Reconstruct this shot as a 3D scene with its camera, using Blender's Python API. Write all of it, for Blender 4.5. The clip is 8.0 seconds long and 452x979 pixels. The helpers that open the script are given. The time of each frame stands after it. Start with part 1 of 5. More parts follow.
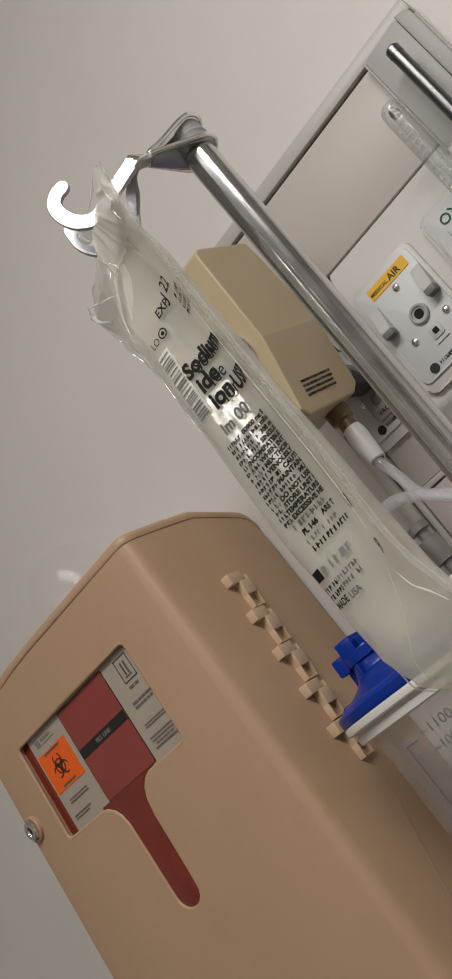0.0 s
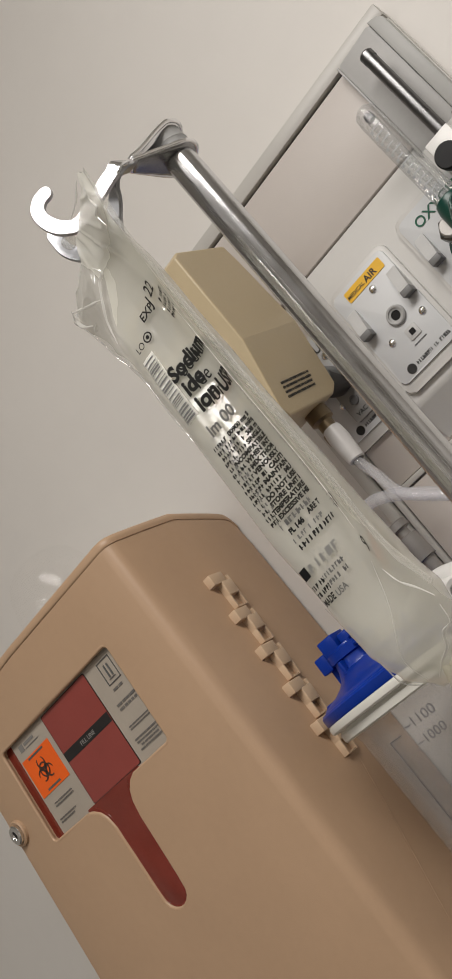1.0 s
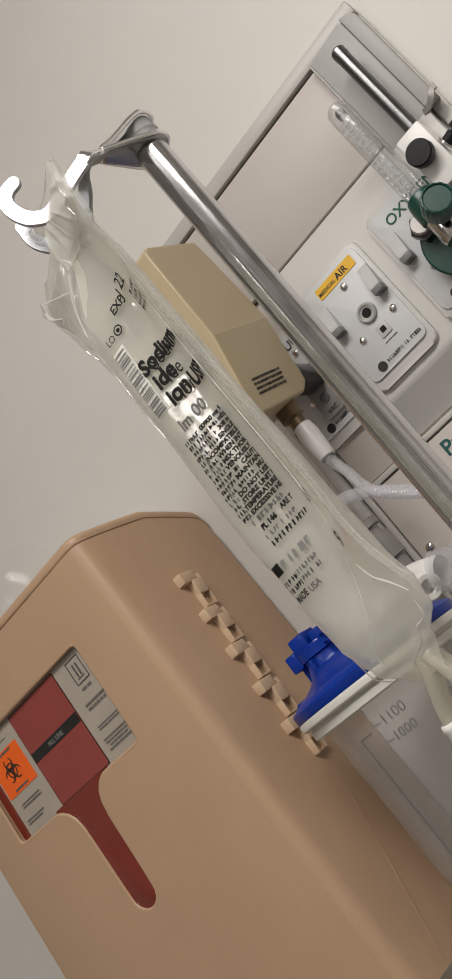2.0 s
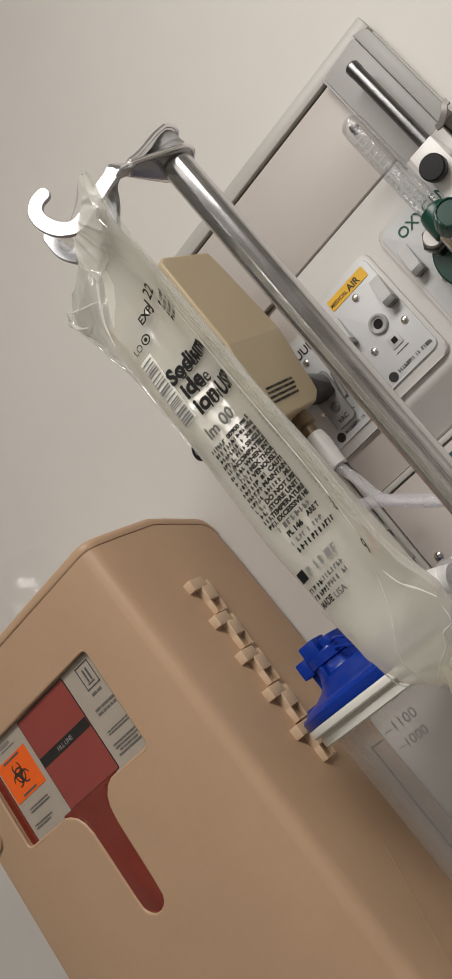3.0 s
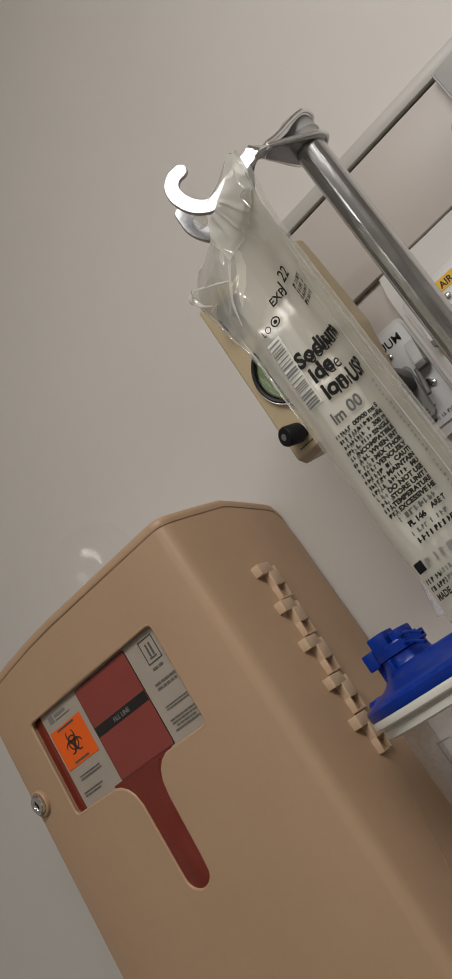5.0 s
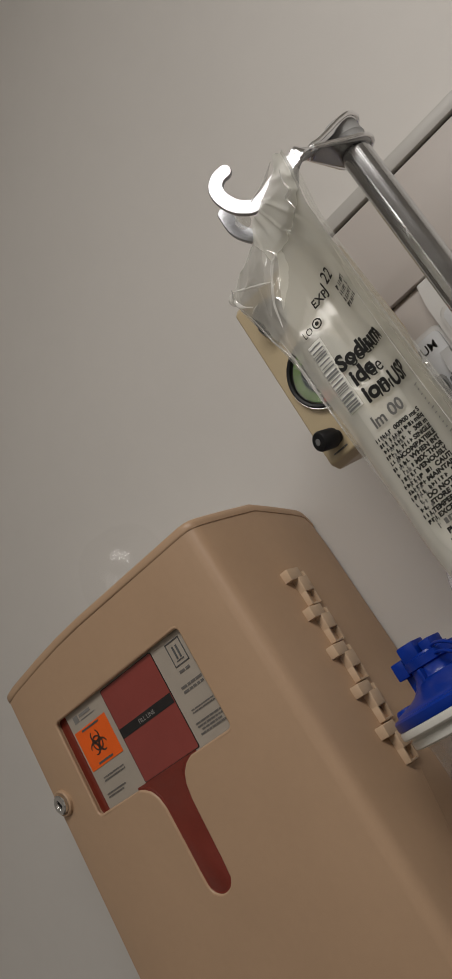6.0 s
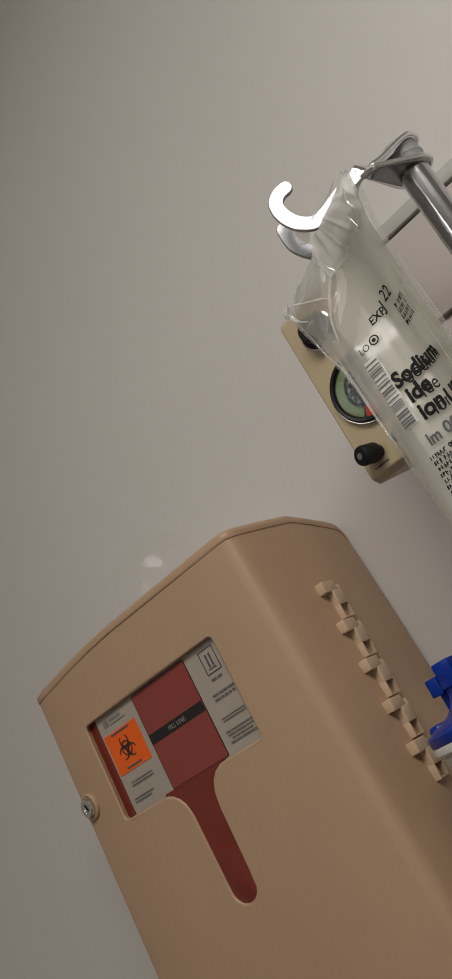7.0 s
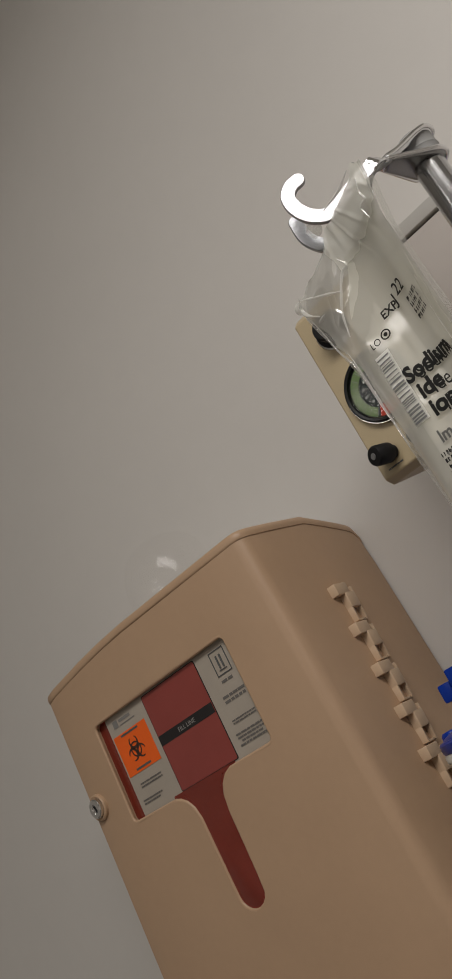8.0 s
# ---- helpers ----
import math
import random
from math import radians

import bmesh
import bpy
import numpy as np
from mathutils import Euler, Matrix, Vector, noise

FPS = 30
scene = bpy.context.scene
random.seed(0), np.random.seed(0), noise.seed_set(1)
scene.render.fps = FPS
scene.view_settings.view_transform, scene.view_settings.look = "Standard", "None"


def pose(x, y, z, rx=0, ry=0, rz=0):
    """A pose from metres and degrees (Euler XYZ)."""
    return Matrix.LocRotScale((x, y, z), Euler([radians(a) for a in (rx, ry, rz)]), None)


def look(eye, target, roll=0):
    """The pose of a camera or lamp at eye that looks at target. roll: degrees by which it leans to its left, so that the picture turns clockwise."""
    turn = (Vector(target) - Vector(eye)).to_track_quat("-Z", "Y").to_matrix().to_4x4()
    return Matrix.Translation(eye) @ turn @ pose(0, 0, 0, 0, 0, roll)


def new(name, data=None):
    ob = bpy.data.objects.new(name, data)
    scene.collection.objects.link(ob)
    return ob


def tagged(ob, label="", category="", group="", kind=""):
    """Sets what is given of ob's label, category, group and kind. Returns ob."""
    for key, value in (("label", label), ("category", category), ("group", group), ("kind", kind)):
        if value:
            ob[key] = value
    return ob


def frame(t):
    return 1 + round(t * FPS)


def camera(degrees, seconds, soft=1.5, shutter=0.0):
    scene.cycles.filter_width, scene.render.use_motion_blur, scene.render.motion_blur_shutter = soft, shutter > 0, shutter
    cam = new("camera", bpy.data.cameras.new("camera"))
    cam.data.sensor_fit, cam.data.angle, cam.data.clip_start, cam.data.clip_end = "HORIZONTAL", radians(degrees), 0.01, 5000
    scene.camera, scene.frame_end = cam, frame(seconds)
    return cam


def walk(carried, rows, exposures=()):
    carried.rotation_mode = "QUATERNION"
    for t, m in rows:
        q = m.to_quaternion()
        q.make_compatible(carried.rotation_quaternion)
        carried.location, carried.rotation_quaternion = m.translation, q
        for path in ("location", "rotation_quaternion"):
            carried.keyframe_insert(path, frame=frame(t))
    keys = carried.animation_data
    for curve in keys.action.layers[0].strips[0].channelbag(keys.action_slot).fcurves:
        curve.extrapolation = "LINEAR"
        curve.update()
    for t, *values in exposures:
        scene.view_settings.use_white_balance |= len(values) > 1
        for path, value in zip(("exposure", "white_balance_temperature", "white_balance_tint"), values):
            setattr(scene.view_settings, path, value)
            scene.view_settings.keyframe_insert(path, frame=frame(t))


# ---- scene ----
cam = camera(27.78, 8.0, soft=1.6)
ROWS = [
    (0.0, 0.5184, -0.5254, 1.4201, 111.12, 34.47, 45.78),
    (0.3, 0.5170, -0.5255, 1.4181, 110.78, 35.29, 44.88),
    (0.5, 0.5166, -0.5260, 1.4176, 110.42, 35.52, 44.78),
    (1.0, 0.5184, -0.5324, 1.4209, 110.41, 35.72, 44.35),
    (1.2, 0.5179, -0.5300, 1.4205, 110.63, 35.87, 44.40),
    (1.5, 0.5162, -0.5256, 1.4198, 109.15, 36.54, 42.21),
    (1.7, 0.5152, -0.5263, 1.4201, 109.07, 36.38, 42.17),
    (3.0, 0.5100, -0.5421, 1.4264, 109.28, 35.91, 41.54),
    (3.2, 0.5085, -0.5425, 1.4266, 109.55, 35.53, 41.96),
    (3.5, 0.5055, -0.5438, 1.4280, 109.20, 35.02, 41.46),
    (4.0, 0.4987, -0.5552, 1.4358, 109.29, 33.72, 41.58),
    (5.3, 0.4836, -0.5686, 1.4448, 108.76, 30.55, 41.88),
    (5.5, 0.4823, -0.5687, 1.4449, 109.52, 30.10, 42.41),
    (5.8, 0.4811, -0.5689, 1.4450, 110.13, 29.57, 43.00),
    (6.0, 0.4805, -0.5696, 1.4454, 109.69, 29.34, 42.92),
    (6.5, 0.4783, -0.5766, 1.4486, 110.13, 28.27, 43.38),
    (7.0, 0.4744, -0.5825, 1.4508, 110.62, 27.18, 43.58),
    (7.5, 0.4728, -0.5812, 1.4497, 111.05, 26.43, 43.98),
    (8.0, 0.4720, -0.5742, 1.4472, 111.35, 26.12, 44.55),
]
walk(cam, [(t, pose(x, y, z, rx, ry, rz)) for t, x, y, z, rx, ry, rz in ROWS],
     exposures=[(0.0, -0.22), (0.5, -0.12), (1.0, 0.0), (3.5, 0.0), (4.2, -0.12), (5.5, -0.50), (6.0, -0.55), (6.5, -0.54), (7.0, -0.49), (7.5, -0.50), (8.0, -0.54)])

# ---- world, light, exposure ----
world = bpy.data.worlds.new("room_air")
scene.world = world
world.use_nodes = True
world.node_tree.nodes["Background"].inputs[0].default_value = (0.9, 0.95, 1.0, 1)
world.node_tree.nodes["Background"].inputs[1].default_value = 0.02


def area_lamp(name, centre, target, sx, sy, watts, colour):
    data = bpy.data.lights.new(name, "AREA")
    data.shape, data.size, data.size_y, data.energy, data.color = "RECTANGLE", sx, sy, watts, colour
    ob = new(name, data)
    ob.matrix_world = look(centre, target)
    return ob


LAMP = (1.0, 0.955, 0.91)
# Unseen lamps: the first follows the overhead shading, the second is added fill.
for name, x, y, watts in (("troffer_over_bed", 0.82, -1.02, 31), ("fill_behind", -0.40, -2.40, 12)):
    area_lamp(name, (x, y, 2.565), (x, y, 0), 1.15, 0.55, watts, LAMP)


# ---- materials ----
def material(name, colour, rough=0.5, metal=0.0, vary=0.06, scale=30.0, bump=0.0, bump_scale=300.0, coat=0.0, second=None, mix_at=(0.4, 0.7)):
    """A painted, plastic or metal surface: base colour with two scales of variation, and fine relief."""
    m = bpy.data.materials.new(name)
    m.use_nodes = True
    nt = m.node_tree
    b = nt.nodes["Principled BSDF"]
    geo = nt.nodes.new("ShaderNodeNewGeometry")
    n1 = nt.nodes.new("ShaderNodeTexNoise")
    n1.inputs["Scale"].default_value, n1.inputs["Detail"].default_value = scale, 6
    n2 = nt.nodes.new("ShaderNodeTexNoise")
    n2.inputs["Scale"].default_value, n2.inputs["Detail"].default_value = scale * 14, 3
    for n in (n1, n2):
        nt.links.new(geo.outputs["Position"], n.inputs["Vector"])
    add = nt.nodes.new("ShaderNodeMath")
    add.operation = "MULTIPLY_ADD"
    add.inputs[1].default_value = 0.35
    nt.links.new(n2.outputs["Fac"], add.inputs[0])
    nt.links.new(n1.outputs["Fac"], add.inputs[2])
    ramp = nt.nodes.new("ShaderNodeValToRGB")
    ramp.color_ramp.elements[0].position, ramp.color_ramp.elements[1].position = mix_at[0], mix_at[1] + 0.2
    dark = second or tuple(c * (1 - vary) for c in colour)
    light = tuple(min(1, c * (1 + vary * 0.6)) for c in colour) if second is None else colour
    ramp.color_ramp.elements[0].color = (*dark, 1)
    ramp.color_ramp.elements[1].color = (*light, 1)
    nt.links.new(add.outputs[0], ramp.inputs[0])
    nt.links.new(ramp.outputs[0], b.inputs["Base Color"])
    rr = nt.nodes.new("ShaderNodeMapRange")
    rr.inputs["To Min"].default_value, rr.inputs["To Max"].default_value = max(0.02, rough - 0.07), min(1, rough + 0.07)
    nt.links.new(n1.outputs["Fac"], rr.inputs["Value"])
    nt.links.new(rr.outputs[0], b.inputs["Roughness"])
    b.inputs["Metallic"].default_value = metal
    b.inputs["Coat Weight"].default_value = coat
    if bump:
        n3 = nt.nodes.new("ShaderNodeTexNoise")
        n3.inputs["Scale"].default_value, n3.inputs["Detail"].default_value = bump_scale, 3
        nt.links.new(geo.outputs["Position"], n3.inputs["Vector"])
        bp = nt.nodes.new("ShaderNodeBump")
        bp.inputs["Strength"].default_value, bp.inputs["Distance"].default_value = bump, 0.001
        nt.links.new(n3.outputs["Fac"], bp.inputs["Height"])
        nt.links.new(bp.outputs[0], b.inputs["Normal"])
    return m


def clear(name, tint, milk=0.12, milk_colour=(0.85, 0.85, 0.8), gloss=0.08, ior=1.45, noise_scale=0.0, uneven=0.0, shine=0.6, stretch=1.0):
    """Clear soft plastic or liquid: see-through, with a little milkiness and a glossy skin."""
    m = bpy.data.materials.new(name)
    m.use_nodes = True
    nt = m.node_tree
    nt.nodes.remove(nt.nodes["Principled BSDF"])
    out = nt.nodes["Material Output"]
    tr = nt.nodes.new("ShaderNodeBsdfTransparent")
    tr.inputs[0].default_value = (*tint, 1)
    df = nt.nodes.new("ShaderNodeBsdfDiffuse")
    df.inputs[0].default_value = (*milk_colour, 1)
    tl = nt.nodes.new("ShaderNodeBsdfTranslucent")
    tl.inputs[0].default_value = (*milk_colour, 1)
    both = nt.nodes.new("ShaderNodeMixShader")
    both.inputs[0].default_value = 0.3
    nt.links.new(df.outputs[0], both.inputs[1])
    nt.links.new(tl.outputs[0], both.inputs[2])
    mix = nt.nodes.new("ShaderNodeMixShader")
    mix.inputs[0].default_value = milk
    nt.links.new(tr.outputs[0], mix.inputs[1])
    nt.links.new(both.outputs[0], mix.inputs[2])
    gl = nt.nodes.new("ShaderNodeBsdfGlossy")
    gl.inputs["Roughness"].default_value = gloss
    fr = nt.nodes.new("ShaderNodeFresnel")
    fr.inputs["IOR"].default_value = ior
    top = nt.nodes.new("ShaderNodeMixShader")
    weak = nt.nodes.new("ShaderNodeMath")
    weak.operation = "MINIMUM"
    weak.inputs[1].default_value = shine
    nt.links.new(fr.outputs[0], weak.inputs[0])
    nt.links.new(weak.outputs[0], top.inputs[0])
    nt.links.new(mix.outputs[0], top.inputs[1])
    nt.links.new(gl.outputs[0], top.inputs[2])
    nt.links.new(top.outputs[0], out.inputs[0])
    if noise_scale:
        geo = nt.nodes.new("ShaderNodeNewGeometry")
        n = nt.nodes.new("ShaderNodeTexNoise")
        n.inputs["Scale"].default_value, n.inputs["Detail"].default_value = noise_scale, 3
        along = nt.nodes.new("ShaderNodeMapping")
        along.inputs["Scale"].default_value = (1, 1, stretch)
        nt.links.new(geo.outputs["Position"], along.inputs["Vector"])
        nt.links.new(along.outputs[0], n.inputs["Vector"])
        bp = nt.nodes.new("ShaderNodeBump")
        bp.inputs["Strength"].default_value, bp.inputs["Distance"].default_value = uneven, 0.004
        nt.links.new(n.outputs["Fac"], bp.inputs["Height"])
        for node in (gl, fr, df):
            nt.links.new(bp.outputs[0], node.inputs["Normal"])
    return m


PAINT = material("wall_paint", (0.68, 0.655, 0.62), 0.5, vary=0.03, scale=3, bump=0.05, bump_scale=420)
CEILING = material("ceiling_tile", (0.78, 0.77, 0.74), 0.85, vary=0.05, scale=20, bump=0.3, bump_scale=200)
VINYL = material("floor_vinyl", (0.20, 0.18, 0.16), 0.4, vary=0.12, scale=8)
LAMINATE = material("panel_laminate", (0.52, 0.478, 0.445), 0.45, vary=0.03, scale=6, bump=0.08, bump_scale=700)
TRIM = material("panel_trim", (0.50, 0.485, 0.455), 0.4, vary=0.04, scale=12)
CONSOLE = material("console_plastic", (0.57, 0.56, 0.54), 0.4, vary=0.03, scale=14, bump=0.05, bump_scale=800)
PLATE = material("outlet_plate", (0.585, 0.595, 0.605), 0.42, vary=0.03, scale=30, bump=0.05, bump_scale=1200)
GREYPLASTIC = material("grey_plastic", (0.16, 0.16, 0.16), 0.45, vary=0.08, scale=60)
# Near-black fill for holes: the shade of their depth put into colour.
DARK = material("hole_shade", (0.010, 0.009, 0.009), 0.9, vary=0.2, scale=60)
BLACK = material("black_plastic", (0.008, 0.008, 0.009), 0.5, vary=0.2, scale=80)
BLACK.node_tree.nodes["Principled BSDF"].inputs["Specular IOR Level"].default_value = 0.3
BEIGE = material("cabinet_beige", (0.475, 0.318, 0.202), 0.42, vary=0.05, scale=9, bump=0.07, bump_scale=1300)
BEIGE_HINGE = material("hinge_beige", (0.57, 0.415, 0.28), 0.4, vary=0.06, scale=60, bump=0.1, bump_scale=900)
TAN = material("regulator_tan", (0.46, 0.37, 0.23), 0.4, vary=0.05, scale=16, bump=0.12, bump_scale=1200)
RED = material("container_red", (0.19, 0.028, 0.017), 0.18, vary=0.15, scale=25, coat=0.3)
REDLABEL = material("label_red", (0.27, 0.056, 0.046), 0.35, vary=0.08, scale=40)
ORANGE = material("label_orange", (0.90, 0.135, 0.012), 0.4, vary=0.06, scale=40)
PAPER = material("label_paper", (0.40, 0.352, 0.295), 0.5, vary=0.06, scale=40)
YELLOW = material("label_yellow", (0.80, 0.46, 0.03), 0.4, vary=0.05, scale=60)
INK = material("ink_black", (0.015, 0.014, 0.014), 0.5, vary=0.2, scale=120)
INKGREY = material("ink_grey", (0.10, 0.10, 0.10), 0.5, vary=0.2, scale=120)
INKTEAL = material("ink_teal", (0.01, 0.085, 0.085), 0.5, vary=0.2, scale=120)
INKGREEN = material("ink_green", (0.005, 0.10, 0.055), 0.5, vary=0.2, scale=120)
WHITEINK = material("ink_white", (0.75, 0.76, 0.75), 0.5, vary=0.08, scale=120)
GREEN = material("green_plastic", (0.003, 0.052, 0.038), 0.34, vary=0.2, scale=50)
BLUE = material("lid_blue", (0.003, 0.032, 0.29), 0.32, vary=0.15, scale=40, coat=0.1)
WHITE = material("white_plastic", (0.78, 0.77, 0.75), 0.35, vary=0.04, scale=40)
CREAM = material("rim_cream", (0.66, 0.65, 0.60), 0.4, vary=0.05, scale=40)
CHROME = material("chrome", (0.82, 0.82, 0.82), 0.11, metal=1.0, vary=0.06, scale=60)
STEEL = material("brushed_steel", (0.56, 0.555, 0.55), 0.17, metal=1.0, vary=0.1, scale=50)
ZINC = material("zinc_plate", (0.42, 0.43, 0.45), 0.36, metal=1.0, vary=0.2, scale=160, bump=0.15, bump_scale=600)
HOOK_ZINC = material("hook_zinc", (0.50, 0.50, 0.52), 0.34, metal=1.0, vary=0.25, scale=300, bump=0.22, bump_scale=1500)
POLE_STEEL = material("pole_steel", (0.60, 0.605, 0.615), 0.16, metal=1.0, vary=0.1, scale=50)
streak = POLE_STEEL.node_tree
_pos = streak.nodes.new("ShaderNodeNewGeometry")
_map = streak.nodes.new("ShaderNodeMapping")
_map.inputs["Scale"].default_value = (560, 560, 2)
_n = streak.nodes.new("ShaderNodeTexNoise")
_n.inputs["Scale"].default_value = 1.0
_bump = streak.nodes.new("ShaderNodeBump")
_bump.inputs["Strength"].default_value, _bump.inputs["Distance"].default_value = 0.6, 0.0007
streak.links.new(_pos.outputs["Position"], _map.inputs["Vector"])
streak.links.new(_map.outputs[0], _n.inputs["Vector"])
streak.links.new(_n.outputs["Fac"], _bump.inputs["Height"])
streak.links.new(_bump.outputs[0], streak.nodes["Principled BSDF"].inputs["Normal"])
STEEL_DARK = material("rod_steel", (0.17, 0.17, 0.172), 0.30, metal=1.0, vary=0.1, scale=50)
BLUE.node_tree.nodes["Principled BSDF"].inputs["Specular IOR Level"].default_value = 0.22
STRAP = material("strap_plate", (0.80, 0.81, 0.83), 0.13, metal=1.0, vary=0.10, scale=160, bump=0.45, bump_scale=260)
# Brighter strap metal for the beads that stand for the edge highlight.
EDGE_GLINT = material("edge_glint", (0.92, 0.92, 0.93), 0.22, metal=1.0, vary=0.08, scale=160, bump=0.2, bump_scale=300)
# Darker copy of the strap metal: the underside's shade put into its colour.
SHADED_STRAP = material("strap_plate_shaded", (0.34, 0.34, 0.345), 0.22, metal=1.0, vary=0.12, scale=120)
BRASS = material("dull_brass", (0.20, 0.15, 0.09), 0.4, metal=0.7, vary=0.15, scale=60)
GREYMETAL = material("grey_bracket", (0.27, 0.255, 0.24), 0.4, metal=0.3, vary=0.1, scale=60)
FLANGE = material("flange_grey", (0.40, 0.40, 0.385), 0.5, vary=0.05, scale=30)
CHANNEL = material("channel_grey", (0.42, 0.415, 0.405), 0.5, metal=0.0, vary=0.06, scale=30)
GAUGE_GREEN = material("gauge_green", (0.16, 0.24, 0.10), 0.4, vary=0.1, scale=60)
GAUGE_RED = material("gauge_red", (0.45, 0.05, 0.03), 0.4, vary=0.1, scale=60)
GAUGE_GLASS = clear("gauge_glass", (0.97, 0.97, 0.97), 0.01, (0.8, 0.8, 0.8), 0.05, 1.45, shine=0.015)
GAUGE_FACE = material("gauge_face", (0.035, 0.042, 0.04), 0.6, vary=0.1, scale=60)
for printed in (GAUGE_FACE, GAUGE_GREEN, GAUGE_RED):
    printed.node_tree.nodes["Principled BSDF"].inputs["Specular IOR Level"].default_value = 0.1
BAG_FILM = clear("bag_film", (0.985, 0.985, 0.97), 0.36, (0.985, 0.98, 0.93), 0.11, 1.65, 60, 0.05, 0.29, 0.3)
BAG_TENT = clear("bag_tent", (0.98, 0.98, 0.96), 0.66, (0.985, 0.98, 0.915), 0.12, 1.7, 60, 0.05, 0.4, 0.3)
# Whitened film that carries the highlights of the folds in its colour.
BAG_GLINT = clear("bag_glint", (0.99, 0.99, 0.985), 0.45, (0.99, 0.985, 0.95), 0.08, 2.0, shine=0.5)
BAG_SEAM = clear("bag_seam", (0.985, 0.985, 0.975), 0.18, (0.98, 0.975, 0.93), 0.15, 1.40, shine=0.14)
BAG_FLUID = clear("bag_fluid", (0.98, 0.98, 0.955), 0.37, (0.99, 0.982, 0.915), 0.20, 1.33, 40, 0.05, 0.04, 0.2)
CLEAR_BODY = clear("canister_clear", (0.96, 0.96, 0.96), 0.10, (0.90, 0.90, 0.90), 0.12, 1.4, shine=0.18)
BARCODE_WHITE = clear("barcode_white", (0.96, 0.96, 0.95), 0.86, (0.93, 0.925, 0.89), 0.2, 1.4, shine=0.1)
CLEAR_TUBE = clear("clear_tube", (0.97, 0.97, 0.98), 0.26, (0.90, 0.90, 0.93), 0.10, 1.4, shine=0.3)
CLEAR_ACRYLIC = clear("clear_acrylic", (0.96, 0.965, 0.965), 0.13, (0.66, 0.68, 0.69), 0.07, 1.4, shine=0.3)
MILKY = clear("milky_lid", (0.999, 0.998, 0.997), 0.008, (0.85, 0.82, 0.80), 0.10, 1.45, 90, 0.14, shine=0.016)
PORT = clear("port_vinyl", (0.95, 0.94, 0.88), 0.32, (0.88, 0.86, 0.75), 0.2, 1.35, shine=0.15)


# ---- helpers for building ----
def mesh_object(name, bm, mat, smooth=True, angle=35):
    bmesh.ops.recalc_face_normals(bm, faces=bm.faces)
    for f in bm.faces:
        f.smooth = smooth
    lim = radians(angle)
    for e in bm.edges:
        e.smooth = not (len(e.link_faces) == 2 and e.calc_face_angle(0) > lim)
    me = bpy.data.meshes.new(name)
    bm.to_mesh(me)
    bm.free()
    me.materials.append(mat)
    return new(name, me)


def part(name, bm, mat, parent, label="", smooth=True, angle=35):
    ob = mesh_object(name, bm, mat, smooth, angle)
    if parent is not None:
        ob.parent = parent
        if parent.parent is None:
            ob.matrix_parent_inverse = parent.matrix_basis.inverted()
    if label:
        tagged(ob, label)
    return ob


def thing(name, at, label, category, group="", kind=""):
    e = new(name)
    e.matrix_basis = Matrix.Translation(at)
    e.empty_display_size = 0.02
    return tagged(e, label, category, group, kind)


def bm_box(lo, hi, bevel=0.0, seg=2, bm=None):
    out = bmesh.new()
    bmesh.ops.create_cube(out, size=1)
    for v in out.verts:
        v.co = Vector([lo[i] + (v.co[i] + 0.5) * (hi[i] - lo[i]) for i in range(3)])
    if bevel:
        bmesh.ops.bevel(out, geom=list(out.edges), offset=bevel, segments=seg, profile=0.5, affect="EDGES")
    return out if bm is None else join(bm, out)


def join(bm, other):
    me = bpy.data.meshes.new("tmp")
    other.to_mesh(me)
    bm.from_mesh(me)
    bpy.data.meshes.remove(me)
    other.free()
    return bm


def turned(bm, m):
    bmesh.ops.transform(bm, matrix=m, verts=bm.verts)
    return bm


def lathe(profile, seg=32, m=None):
    """Turns (radius, height) pairs round z; m places the result."""
    bm = bmesh.new()
    rings = []
    for r, h in profile:
        if r < 1e-6:
            rings.append([bm.verts.new((0, 0, h))])
        else:
            rings.append([bm.verts.new((r * math.cos(2 * math.pi * k / seg), r * math.sin(2 * math.pi * k / seg), h)) for k in range(seg)])
    for a, b in zip(rings, rings[1:]):
        for k in range(seg):
            j = (k + 1) % seg
            if len(a) == 1 and len(b) == 1:
                break
            if len(a) == 1:
                bm.faces.new((a[0], b[k], b[j]))
            elif len(b) == 1:
                bm.faces.new((a[k], a[j], b[0]))
            else:
                bm.faces.new((a[k], a[j], b[j], b[k]))
    return turned(bm, m) if m is not None else bm


def towards(at, way, roll=0):
    """A pose whose z axis points along way."""
    return Matrix.Translation(at) @ Vector(way).to_track_quat("Z", "Y").to_matrix().to_4x4() @ Matrix.Rotation(radians(roll), 4, "Z")


def rod(a, b, r, seg=20, bevel=0.0):
    a, b = Vector(a), Vector(b)
    L = (b - a).length
    e = min(bevel, r * 0.9)
    prof = [(0, 0), (r - e, 0), (r, e), (r, L - e), (r - e, L), (0, L)] if e else [(0, 0), (r, 0), (r, L), (0, L)]
    return lathe(prof, seg, towards(a, b - a))


